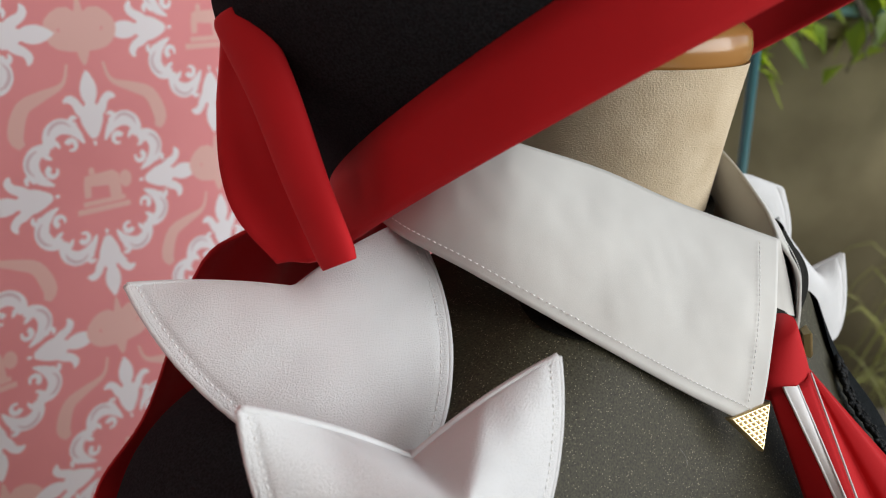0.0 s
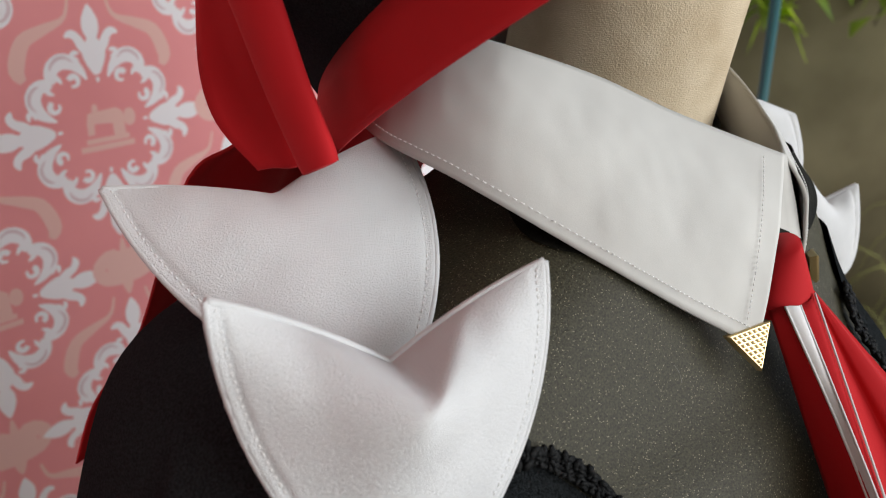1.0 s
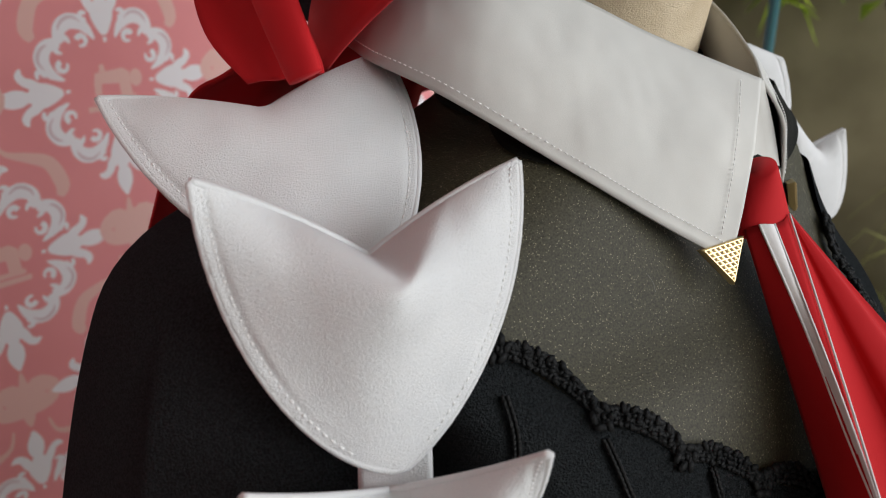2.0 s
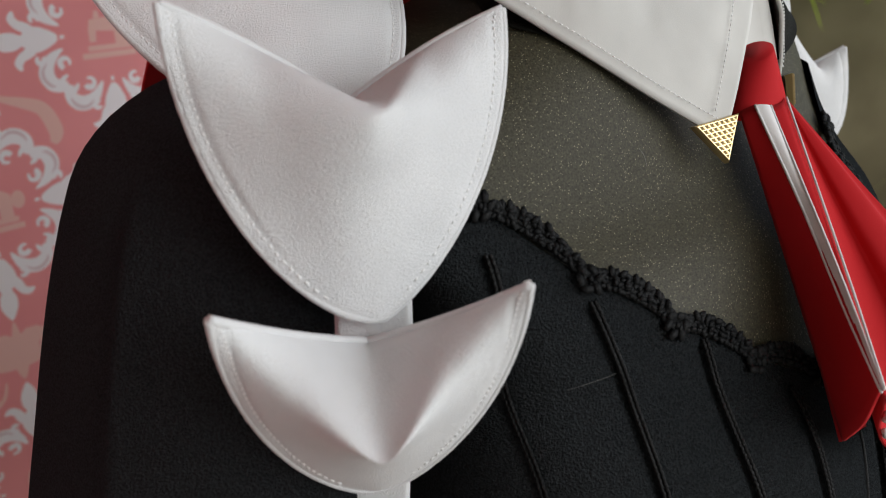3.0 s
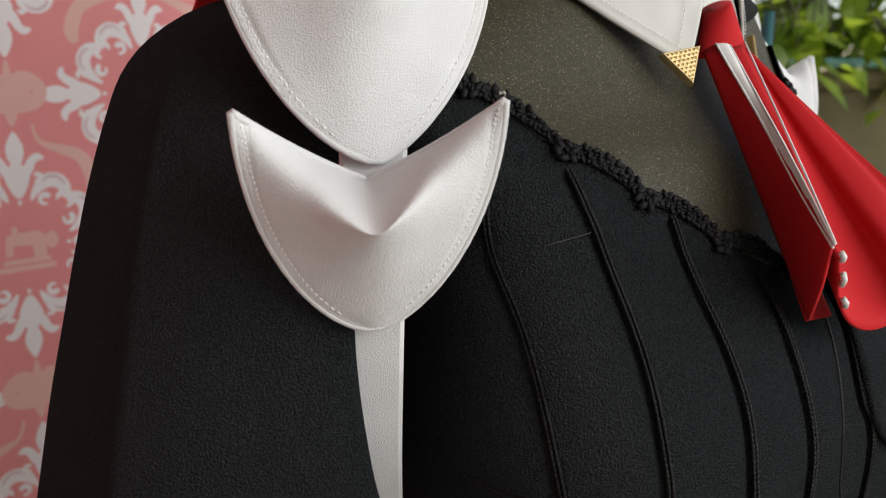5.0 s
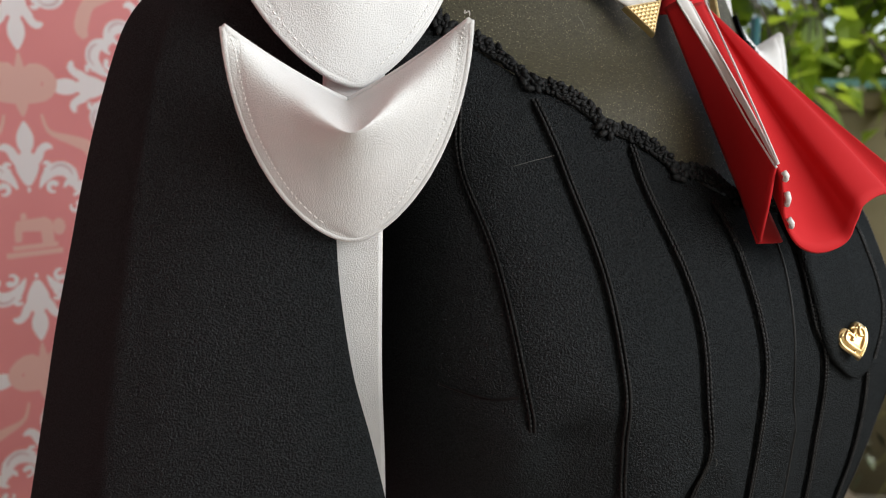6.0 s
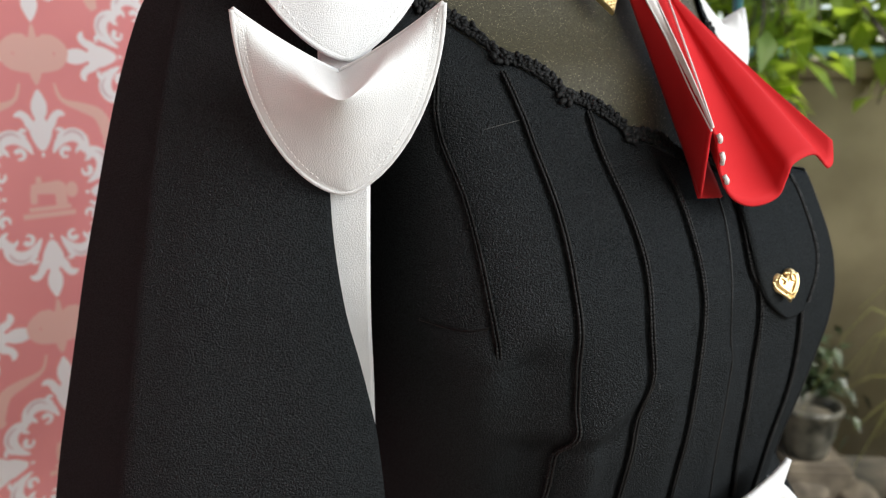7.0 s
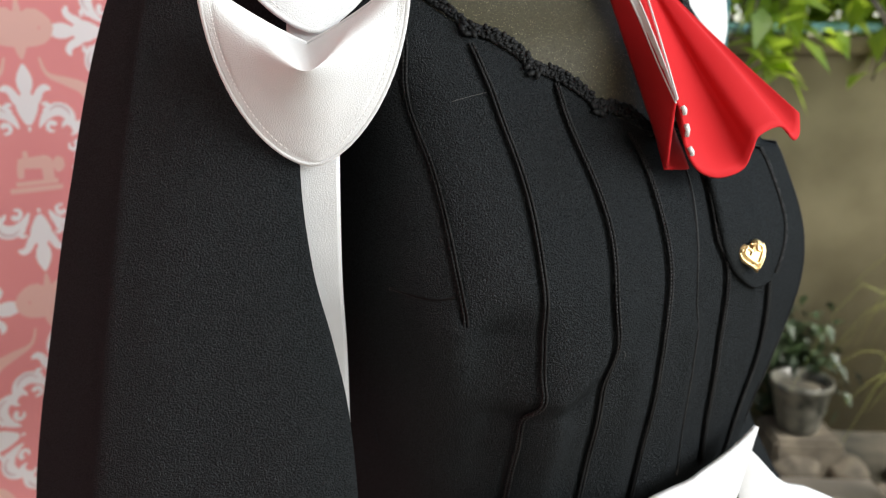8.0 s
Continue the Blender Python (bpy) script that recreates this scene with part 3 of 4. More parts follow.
def dress():
    d = thing("dress", "black crepe dress with a glitter net yoke and corded seams", "dress", BODY)
    bm = bmesh.new()
    rows = [[skin(2 * math.pi * q / 160, 1.19 + 0.147 * i / 40, -0.0012) for q in range(160)] for i in range(41)]
    grid(bm, rows, True)
    part("yoke", bm, NET, d, "dark olive net with fine glitter")
    bm = bmesh.new()
    rows = []
    # finer columns over the near half of the front
    columns = [0.76 + 3.63 * q / 90 for q in range(90)] + [4.39 + 2.653 * q / 420 for q in range(420)]
    tops = []
    for phi in columns:
        top = 1.24
        for _ in range(8):
            top = 0.5 * top + 0.5 * (neckline(skin(phi, top).x) if math.cos(phi) > 0 else 1.30)
        tops.append(top)
    for i in range(121):
        row = []
        for phi, top in zip(columns, tops):
            z = top + (0.95 - top) * i / 120
            p = skin(phi, z, 0.0015)
            if p.y < -0.02:
                p.y -= pulls(p.x, z)
                for seam in SEAMS[:6]:
                    if seam[-1][1] < z < seam[0][1]:
                        x = lerp([(b, a) for a, b in reversed(seam)], z)
                        p.y += 0.0016 * math.exp(-((p.x - x + 0.0020) / 0.0015) ** 2) + 0.0005 * math.exp(-((p.x - x) / 0.005) ** 2)
            row.append(p)
        rows.append(row)
    grid(bm, rows, True)
    part("bodice", bm, BLACK, d)
    for seam in SEAMS:
        bm = bmesh.new()
        line = [(p.x, p.z) for p in spline([(x, 0, z) for x, z in seam], 700)]
        braid(bm, line)
        part("corded_seam", bm, BRAID, d)
    # a plain dart and a plain seam
    for pts in ([(-0.153, 1.1475), (-0.147, 1.1463), (-0.1415, 1.1486)], [(-0.020, 1.205), (-0.0205, 1.185), (-0.0245, 1.16), (-0.0255, 1.14), (-0.02, 1.09), (-0.006, 1.03)]):
        bm = bmesh.new()
        tube(bm, [front(p.x, p.z) + facing(p.x, p.z) * 0.0013 for p in spline([(x, 0, z) for x, z in pts], 40)], 0.0007, 6)
        part("seam", bm, BRAID, d)
    # the buttoned tab at the middle of the front
    bm = bmesh.new()
    def left(z):
        return lerp([(1.133, 0.0225), (1.1345, 0.017), (1.147, -0.001), (1.163, -0.0075), (1.205, -0.008)], z)
    def right(z):
        return lerp([(1.133, 0.0228), (1.1345, 0.027), (1.137, 0.034), (1.1585, 0.029), (1.205, 0.025)], z)
    grid(bm, patch(left, right, 1.133, 1.205, 0.0045))
    thicken(bm, 0.003)
    part("tab", bm, BLACK, d, "pointed buttoned tab")
    # lint and a loose thread caught on the cloth
    for pts in ([(-0.0696, 1.2885), (-0.0684, 1.2857), (-0.0691, 1.2828)], [(-0.129, 1.2292), (-0.1231, 1.231), (-0.1157, 1.2328)], [(-0.0739, 1.120), (-0.0722, 1.1185), (-0.0716, 1.116)]):
        bm = bmesh.new()
        tube(bm, [front(p.x, p.z) + facing(p.x, p.z) * 0.0022 for p in spline([(x, 0, z) for x, z in pts], 14)], 0.00006, 4)
        part("lint", bm, LINT, d, "pale lint hair")
    lace(d)
    # a darker band on the yoke, round the base of the neck
    bm = bmesh.new()
    rows = []
    for i in range(14):
        row = []
        for q in range(120):
            phi = 2 * math.pi * q / 120
            low = min(1.336, 1.333 - 0.026 * math.cos(phi))
            row.append(skin(phi, low + (1.3375 - low) * i / 13, 0.0012 if i else 0.0022))
        rows.append(row)
    grid(bm, rows, True)
    part("dark_neck_band", bm, DARK_NET, d, "darker band round the base of the neck")
    # the band at the base of the neck
    bm = bmesh.new()
    for k in range(4):
        z = 1.346 + 0.003 * k
        tube(bm, [(0.006 + 0.0515 * math.sin(a), 0.046 - 0.0515 * math.cos(a), z - 0.008 * math.cos(a)) for a in (2 * math.pi * q / 60 for q in range(61))], 0.0017, 8)
    part("neckband", bm, BRAID, d, "ribbed black neckband")
    return d


DRESS = dress()
dress_form()


def petal(parent, left, right, bottom, notch, top, puff, axis, el=0.6, er=0.6, soft=6, lift=0.006, pinch=0.4):
    """A padded leaf of white crepe, pinched at the middle of its upper edge."""
    L, R, B, N, T, A = (Vector(v) for v in (left, right, bottom, notch, top, axis))
    A.normalize()
    mid = (L + R) / 2
    up = (mid - B).normalized()
    NV, NS = 56, 81

    def back(s):
        """The upper edge, tip to middle to tip, each half bowed upward."""
        u = s + 1 if s < 0 else s
        a, b = (L, T) if s < 0 else (T, R)
        return a.lerp(b, u) + up * lift * 4 * u * (1 - u)

    rows = []
    for i in range(NV):
        v = i / (NV - 1)
        row = []
        for j in range(NS):
            s = -1 + 2 * j / (NS - 1)
            w = (1 - (1 - v) ** 2) ** (el if s < 0 else er)
            p = B + (mid - B) * v + (R - L) / 2 * s * w
            sharp = max(0.0, 1 - abs(s) / pinch)
            wide = math.cos(s * math.pi / 2) ** 2
            k = wide * (1 - v**4) + sharp * v**4
            lower = back(s) - (mid + (R - L) / 2 * s)
            p += (lower * v**4 + (T - mid) * wide * (1 - v**4)) * v**2.1 + (N - T) * v**2.1 * k
            p += A * puff * (1 - (1 - v) ** 2) ** (0.7 * (el + er)) * (1 - v**7) * 1.15 * max(1 - s * s, 0)
            row.append(p)
        rows.append(row)
    crest = rows[-1]
    for i in range(1, 8):
        v = i / 7
        rows.append([crest[j].lerp(back(-1 + 2 * j / (NS - 1)) - A * 0.002 * (1 - abs(-1 + 2 * j / (NS - 1))), v) for j in range(NS)])
    # padding rounds every crease; the outline stays
    for _ in range(soft * 3):
        table = [list(row) for row in rows]
        for i in range(1, len(rows) - 1):
            for j in range(1, NS - 1):
                table[i][j] = rows[i][j] * 0.4 + (rows[i - 1][j] + rows[i + 1][j] + rows[i][j - 1] + rows[i][j + 1]) * 0.15
        rows = table
    # the seam draws the padding in, and the cloth puckers a little
    rim = [rows[i][0] for i in range(NV - 1, 0, -1)] + [rows[0][0]] + [rows[i][NS - 1] for i in range(1, NV)]
    edge = np.array(rim)
    for i in range(1, len(rows) - 1):
        for j in range(1, NS - 1):
            q = rows[i][j]
            d = float(np.sqrt(((edge - np.array(q)) ** 2).sum(1).min()))
            sink = 0.0006 * math.exp(-((d - 0.0034) / 0.0011) ** 2) * (1 + 0.5 * noise.noise(q * 420)) * min(1, i / (0.4 * NV)) ** 2
            pucker = 0.0007 * noise.noise(q * 55) + 0.00025 * noise.noise(q * 190) * math.exp(-d / 0.012)
            rows[i][j] = q + A * (pucker * min(1, d / 0.006) - sink)
    bm = bmesh.new()
    grid(bm, rows)
    under = [[q - A * 0.0024 for q in row] for row in rows]
    grid(bm, under)
    for e in (0, NS - 1):
        grid(bm, [[row[e] for row in rows], [row[e] for row in under]])
    grid(bm, [rows[-1], under[-1]])
    bmesh.ops.remove_doubles(bm, verts=bm.verts[:], dist=0.00004)
    p = part("petal", bm, WHITE, parent)
    # the rolled rim, and stitches just inside it
    bm = bmesh.new()
    tube(bm, [q - A * 0.0011 for q in spline(rim, 140)], [0.00125 + 0.00012 * noise.noise(Vector((k * 0.5, puff * 900, 0))) for k in range(140)], 8)
    part("piped_rim", bm, WHITE, p)
    bm = bmesh.new()
    tube(bm, [q - A * 0.0011 for q in rows[-1]], 0.0013, 8)
    part("upper_rim", bm, WHITE, p)
    for first, step in ((0, 1), (NS - 1, -1)):
        line = []
        for i in range(5, NV):
            run = 0.0
            for k in range(1, 22):
                a, b = rows[i][first + step * (k - 1)], rows[i][first + step * k]
                d = (b - a).length
                if run + d >= 0.0034:
                    line.append(a.lerp(b, (0.0034 - run) / d) + A * 0.0001)
                    break
                run += d
        line = spline(line, 2 * max(4, round(len(line) * 0.72)))
        bm = bmesh.new()
        for q in range(0, len(line) - 1, 2):
            tube(bm, [line[q], line[q + 1]], 0.00024, 5)
        part("stitching", bm, STITCH, p)
    return p


def shoulder_ornament():
    t = thing("shoulder_ornament", "white padded petals stitched to a strap on the shoulder", "ornament", BODY, "shoulder ornaments")
    axis = (-0.55, -0.75, 0.25)
    petal(t, (-0.212, 0.07, 1.352), (-0.113, 0.043, 1.361), (-0.163, -0.018, 1.297), (-0.163, 0.046, 1.346), (-0.163, 0.046, 1.346), 0.006, (-0.5, -0.5, 0.7), 0.66, 0.80, 6, 0.002)
    petal(t, (-0.218, -0.017, 1.344), (-0.125, -0.044, 1.339), (-0.181, -0.057, 1.259), (-0.180, -0.062, 1.319), (-0.1704, -0.028, 1.314), 0.010, axis, 0.6, 0.78, 6, 0.002, 0.5)
    petal(t, (-0.231, -0.06, 1.276), (-0.163, -0.098, 1.279), (-0.185, -0.060, 1.205), (-0.205, -0.095, 1.240), (-0.186, -0.058, 1.254), 0.012, axis, 0.58, 0.64, 9, -0.0015, 0.5)
    bm = bmesh.new()
    path = spline([(-0.160, -0.02, 1.31), (-0.178, -0.050, 1.262), (-0.181, -0.052, 1.21), (-0.1745, -0.040, 1.15), (-0.165, -0.0265, 1.10), (-0.157, -0.014, 1.0)], 40)
    side = Vector((0.0085, -0.0058, 0))
    grid(bm, [[p - side, p - side * 0.9, p - side * 0.3, p + side * 0.3, p + side * 0.9, p + side] for p in path])
    thicken(bm, -0.002)
    strap = part("strap", bm, WHITE, t, "white crepe strap")
    for k in (-1, 1):
        bm = bmesh.new()
        tube(bm, [p + side * k * 0.97 + Vector((-0.4, -0.6, 0)) * 0.0008 for p in path], 0.0011, 8)
        part("folded_edge", bm, WHITE, strap)
    bm = bmesh.new()
    for k in (-0.72, 0.72):
        line = spline([p + side * k + Vector((-0.4, -0.6, 0)) * 0.0016 for p in path], 150)
        for q in range(0, 148, 2):
            tube(bm, [line[q], line[q + 1]], 0.00035, 5)
    part("stitching", bm, STITCH, strap)
    for pts in ([(-0.1635, -0.098, 1.280), (-0.1645, -0.0990, 1.2812), (-0.1655, -0.098, 1.2806), (-0.1662, -0.099, 1.2814)], [(-0.2174, -0.018, 1.340), (-0.2185, -0.0190, 1.3385), (-0.2180, -0.0200, 1.3375)]):
        bm = bmesh.new()
        tube(bm, spline(pts, 14), 0.00014, 5)
        part("loose_thread", bm, STITCH, t)
    far = thing("shoulder_ornament", "white padded petals on the farther shoulder, edge on", "ornament", BODY, "shoulder ornaments")
    out = (-0.2, -0.95, 0.25)
    petal(far, (0.118, 0.010, 1.324), (0.1643, -0.0078, 1.2982), (0.150, -0.012, 1.2500), (0.152, 0.000, 1.287), (0.152, 0.004, 1.287), 0.004, out, 0.6, 0.6, 4, 0.0)
    petal(far, (0.090, 0.036, 1.350), (0.134, 0.018, 1.3365), (0.132, 0.016, 1.296), (0.115, 0.026, 1.345), (0.115, 0.026, 1.345), 0.003, out, 0.6, 0.6, 4, 0.0)


shoulder_ornament()


SLEEVE = [(0.91, 0.185), (0.96, 0.150), (1.0, 0.130), (1.04, 0.124), (1.07, 0.119), (1.10, 0.113), (1.13, 0.107), (1.16, 0.101), (1.19, 0.094), (1.22, 0.087), (1.25, 0.079), (1.27, 0.072), (1.29, 0.062), (1.305, 0.046), (1.315, 0.026), (1.32, 0.004)]
SLEEVE_EDGE = [(1.04, 9), (1.10, 9), (1.13, 11), (1.16, 14), (1.20, 15), (1.25, 12), (1.29, 0), (1.32, -40)]


def cape_sleeve(cx, sgn, name_label, cy=0.035, size=1.0, wrap=0, drop=0.0):
    """A hanging sleeve, open at its front edge, with one pressed pleat."""
    bm = bmesh.new()
    rows = []
    for i in range(70):
        z = 1.32 - 0.40 * (i / 69) ** 1.15
        r, first = lerp(SLEEVE, z), lerp(SLEEVE_EDGE, z) - wrap
        low = max(0.0, (1.25 - z) / 0.25)
        row = []
        for j in range(110):
            deg = first + (225 - first) * j / 109
            a = radians(deg)
            pleat = 0.0015 * math.exp(-((deg - 63) / 4) ** 2) - 0.0075 / (1 + math.exp(-(deg - 67) / 1.1)) + 0.0065 / (1 + math.exp(-(deg - 96) / 8))
            drape = 0.0045 * min(low, 1.0) * math.sin(radians(deg) * 7.0 + 0.4) * math.exp(-((deg - 40) / 60) ** 2)
            rr = r * size + (pleat + drape) * min(1, max(0, (1.30 - z) / 0.04))
            row.append((cx - sgn * math.sin(a) * rr, cy - math.cos(a) * rr, z - drop))
        rows.append(row)
    grid(bm, rows)
    thicken(bm, 0.0015)
    part("sleeve", bm, BLACK, DRESS, name_label)


cape_sleeve(-0.165, 1, "black hanging cape sleeve with a pressed pleat")
cape_sleeve(0.168, -1, "black hanging cape sleeve", 0.065, 0.8, 90, 0.035)


def collar():
    t = thing("collar", "white cotton shirt collar with stitched edges and gold tips", "collar", BODY)
    near_fold = [(0.007, -0.044, 1.349), (-0.030, -0.020, 1.366), (-0.059, -0.004, 1.381), (-0.090, 0.012, 1.393), (-0.095, 0.05, 1.398), (-0.06, 0.09, 1.40), (0.01, 0.10, 1.40)]
    near_edge = [(-0.035, -0.066, 1.289), (-0.060, -0.050, 1.306), (-0.085, -0.030, 1.325), (-0.115, 0.005, 1.350), (-0.12, 0.05, 1.36), (-0.08, 0.115, 1.36), (0.01, 0.13, 1.36)]
    far_fold = [(0.011, -0.042, 1.349), (0.026, -0.026, 1.357), (0.046, 0.004, 1.370), (0.064, 0.04, 1.382), (0.060, 0.075, 1.392), (0.04, 0.095, 1.40), (0.01, 0.10, 1.40)]
    far_edge = [(0.033, -0.046, 1.300), (0.052, -0.030, 1.306), (0.082, 0.000, 1.318), (0.10, 0.04, 1.335), (0.09, 0.085, 1.35), (0.06, 0.12, 1.36), (0.01, 0.13, 1.36)]
    for fold, edge, out in ((near_fold, near_edge, Vector((-0.4, -0.6, 0.5))), (far_fold, far_edge, Vector((0.4, -0.6, 0.5)))):
        f, e = spline(fold, 110), spline(edge, 110)
        rows = []
        for k in range(31):
            v = k / 30
            row = []
            for q, (a, b) in enumerate(zip(f, e)):
                p = a + (b - a) * v
                wave = (0.0008 * noise.noise(p * 48) + 0.0006 * noise.noise(Vector((p.x * 150, p.y * 150, p.z * 60)))) * math.sin(math.pi * v) ** 0.6
                row.append(a + (b - a) * v + out * (0.006 * math.sin(math.pi * v) + wave))
            rows.append(row)
        bm = bmesh.new()
        grid(bm, rows)
        thicken(bm, 0.0015)
        leaf = part("collar_leaf", bm, COLLAR, t)
        # the stand inside the fold
        bm = bmesh.new()
        grid(bm, [[p + Vector((0, 0, -0.001)) for p in f], [Vector((0.008 + (p.x - 0.008) * 0.93, 0.04 + (p.y - 0.04) * 0.93, p.z - 0.02)) for p in f], [Vector((0.008 + (p.x - 0.008) * 0.95, 0.04 + (p.y - 0.04) * 0.95, p.z - 0.038)) for p in f]])
        thicken(bm, 0.001)
        part("collar_stand", bm, COLLAR, t)
        bm = bmesh.new()
        lower = spline([rows[28][q] + out * 0.0011 for q in range(4, 90)], 170)
        facing_edge = spline([rows[k][5] + out * 0.0011 for k in range(2, 29)], 66)
        for line in (lower, facing_edge):
            for q in range(0, len(line) - 2, 2):
                tube(bm, [line[q], line[q + 1]], 0.00021, 5)
        part("stitching", bm, STITCH, leaf)
    # the turned-under front edge of the far leaf
    bm = bmesh.new()
    outer = spline([(0.012, -0.0415, 1.348), (0.024, -0.0425, 1.325), (0.032, -0.0450, 1.301)], 14)
    inner = spline([(-0.004, -0.0400, 1.346), (-0.002, -0.0430, 1.324), (0.002, -0.0460, 1.300)], 14)
    grid(bm, [[p.lerp(q, k / 5) + Vector((0, 0.003, 0)) * math.sin(math.pi * k / 5) for k in range(6)] for p, q in zip(outer, inner)])
    thicken(bm, 0.0012)
    part("front_edge", bm, COLLAR, t)
    for a, b, c, out in (((-0.0455, -0.0585, 1.294), (-0.0372, -0.0690, 1.2815), (-0.0285, -0.0650, 1.2975), Vector((-0.35, -0.8, 0.35))), ((0.027, -0.052, 1.304), (0.036, -0.050, 1.289), (0.044, -0.041, 1.300), Vector((0.35, -0.8, 0.35)))):
        a, b, c = Vector(a), Vector(b), Vector(c)
        out.normalize()
        bm = bmesh.new()
        low = [p - out * 0.001 for p in (a, b, c)]
        mid = [p + out * 0.0018 for p in (a, b, c)]
        g = (a + b + c) / 3
        top = [g + (p - g) * 0.9 + out * 0.0026 for p in (a, b, c)]
        vs = grid(bm, [low, mid, top], True)
        bm.faces.new(vs[-1])
        bm.faces.new(vs[0][::-1])
        tip = part("collar_tip", bm, GOLD, t, "ridged gold metal tip", False)
        bm = bmesh.new()
        def cell(i, j):
            return g + (a + (c - a) * (i / 8) + (b - a) * (j / 8) - g) * 0.88 + out * 0.0025
        for i in range(8):
            for j in range(8 - i):
                base = [cell(i, j), cell(i + 1, j), cell(i + 1, j + 1), cell(i, j + 1)] if i + j < 7 else [cell(i, j), cell(i + 1, j), cell(i, j + 1)]
                peak = bm.verts.new(sum(base, Vector()) / len(base) + out * 0.0005)
                foot = [bm.verts.new(p) for p in base]
                for k in range(len(foot)):
                    bm.faces.new((foot[k], foot[(k + 1) % len(foot)], peak))
        part("stud_relief", bm, GOLD, tip, "", False)


collar()


def hat():
    h = thing("hat", "black crepe hat with a wide red ribbon band and bow", "hat", Matrix.Translation((0.10, 0.36, 1.405)))
    def ring(r, z, n=96):
        pts = []
        for q in range(n):
            x, y = r * math.sin(2 * math.pi * q / n), -r * math.cos(2 * math.pi * q / n)
            pts.append((x, y, z + 0.53 * x - 0.32 * y))
        return pts
    bm = bmesh.new()
    grid(bm, [ring(0.1495, 0.0), ring(0.1505, 0.004), ring(0.1515, 0.013), ring(0.151, 0.023), ring(0.149, 0.0335)], True)
    thicken(bm, 0.002)
    part("band", bm, RED, h, "red ribbon band")
    bm = bmesh.new()
    rows = [ring(r, z) for r, z in ((0.147, 0.030), (0.153, 0.042), (0.164, 0.056), (0.174, 0.075), (0.186, 0.095), (0.19, 0.12), (0.15, 0.15), (0.02, 0.16))]
    vs = grid(bm, rows, True)
    bm.faces.new(vs[-1])
    part("crown", bm, BLACK, h)
    base = Vector((0.10, 0.36, 1.405))
    # the bow: a pressed upright loop and a wavy one behind it
    bm = bmesh.new()
    spine = [Vector(p) - base for p in ((-0.0675, 0.286, 1.4385), (-0.0655, 0.283, 1.432), (-0.056, 0.276, 1.412), (-0.0455, 0.267, 1.385), (-0.0365, 0.259, 1.365), (-0.034, 0.257, 1.359))]
    tube(bm, spline(spine, 30), [(0.0118 - 0.0048 * k / 29) * min(1, 0.55 + 0.2 * k) for k in range(30)], 20, True, 0.5, (0.35, 0.9, 0.2))
    part("bow_loop", bm, RED, h, "pressed red ribbon loop")
    bm = bmesh.new()
    left = spline([Vector(p) - base + Vector((0, 0.008, 0)) for p in ((-0.0775, 0.293, 1.436), (-0.079, 0.291, 1.420), (-0.0815, 0.292, 1.404), (-0.080, 0.284, 1.383), (-0.073, 0.274, 1.368), (-0.058, 0.264, 1.354))], 30)
    right = [p + Vector((0.004, 0.012, 0)) for p in spline(spine, 30)]
    rows = []
    for q, (a, b) in enumerate(zip(left, right)):
        rows.append([a.lerp(b, u / 11) + Vector((-0.2, -0.9, 0.2)) * 0.007 * math.sin(math.pi * u / 11) * (0.4 + 0.6 * math.sin(q * 0.22)) + Vector((0, -0.9, 0)) * 0.0014 * math.sin(u * 0.9 + q * 0.12) for u in range(12)])
    grid(bm, rows)
    thicken(bm, 0.0012)
    part("bow_loop", bm, RED, h, "wavy red ribbon loop")


hat()


def back_cape():
    bm = bmesh.new()
    outer = spline([(-0.135, 0.085, 1.362), (-0.147, 0.110, 1.348), (-0.163, 0.125, 1.330), (-0.176, 0.168, 1.250), (-0.198, 0.180, 1.215), (-0.214, 0.166, 1.195)], 30)
    inner = spline([(-0.02, 0.13, 1.362), (-0.02, 0.14, 1.340), (-0.02, 0.15, 1.31), (-0.02, 0.19, 1.25), (-0.02, 0.21, 1.20), (-0.02, 0.22, 1.16)], 30)
    grid(bm, [[a.lerp(b, u / 14) + Vector((0, 0.006 * math.sin(u * 1.3), 0)) for u in range(15)] for a, b in zip(outer, inner)])
    thicken(bm, 0.0015)
    ob = part("short_cape", bm, RED)
    ob.matrix_world = BODY
    tagged(ob, "short red cloth cape hanging behind the shoulder", "cape")


back_cape()


HEM = [(-0.0435, -0.130, 1.1987), (-0.054, -0.139, 1.215), (-0.0567, -0.143, 1.2304), (-0.052, -0.144, 1.224), (-0.0433, -0.141, 1.2092), (-0.0348, -0.142, 1.199), (-0.0223, -0.144, 1.1947), (-0.0095, -0.147, 1.1974), (-0.0069, -0.149, 1.2053), (-0.0044, -0.151, 1.2131), (0.0103, -0.153, 1.2171), (0.0211, -0.154, 1.2104), (0.0266, -0.153, 1.2128), (0.0299, -0.150, 1.2219)]


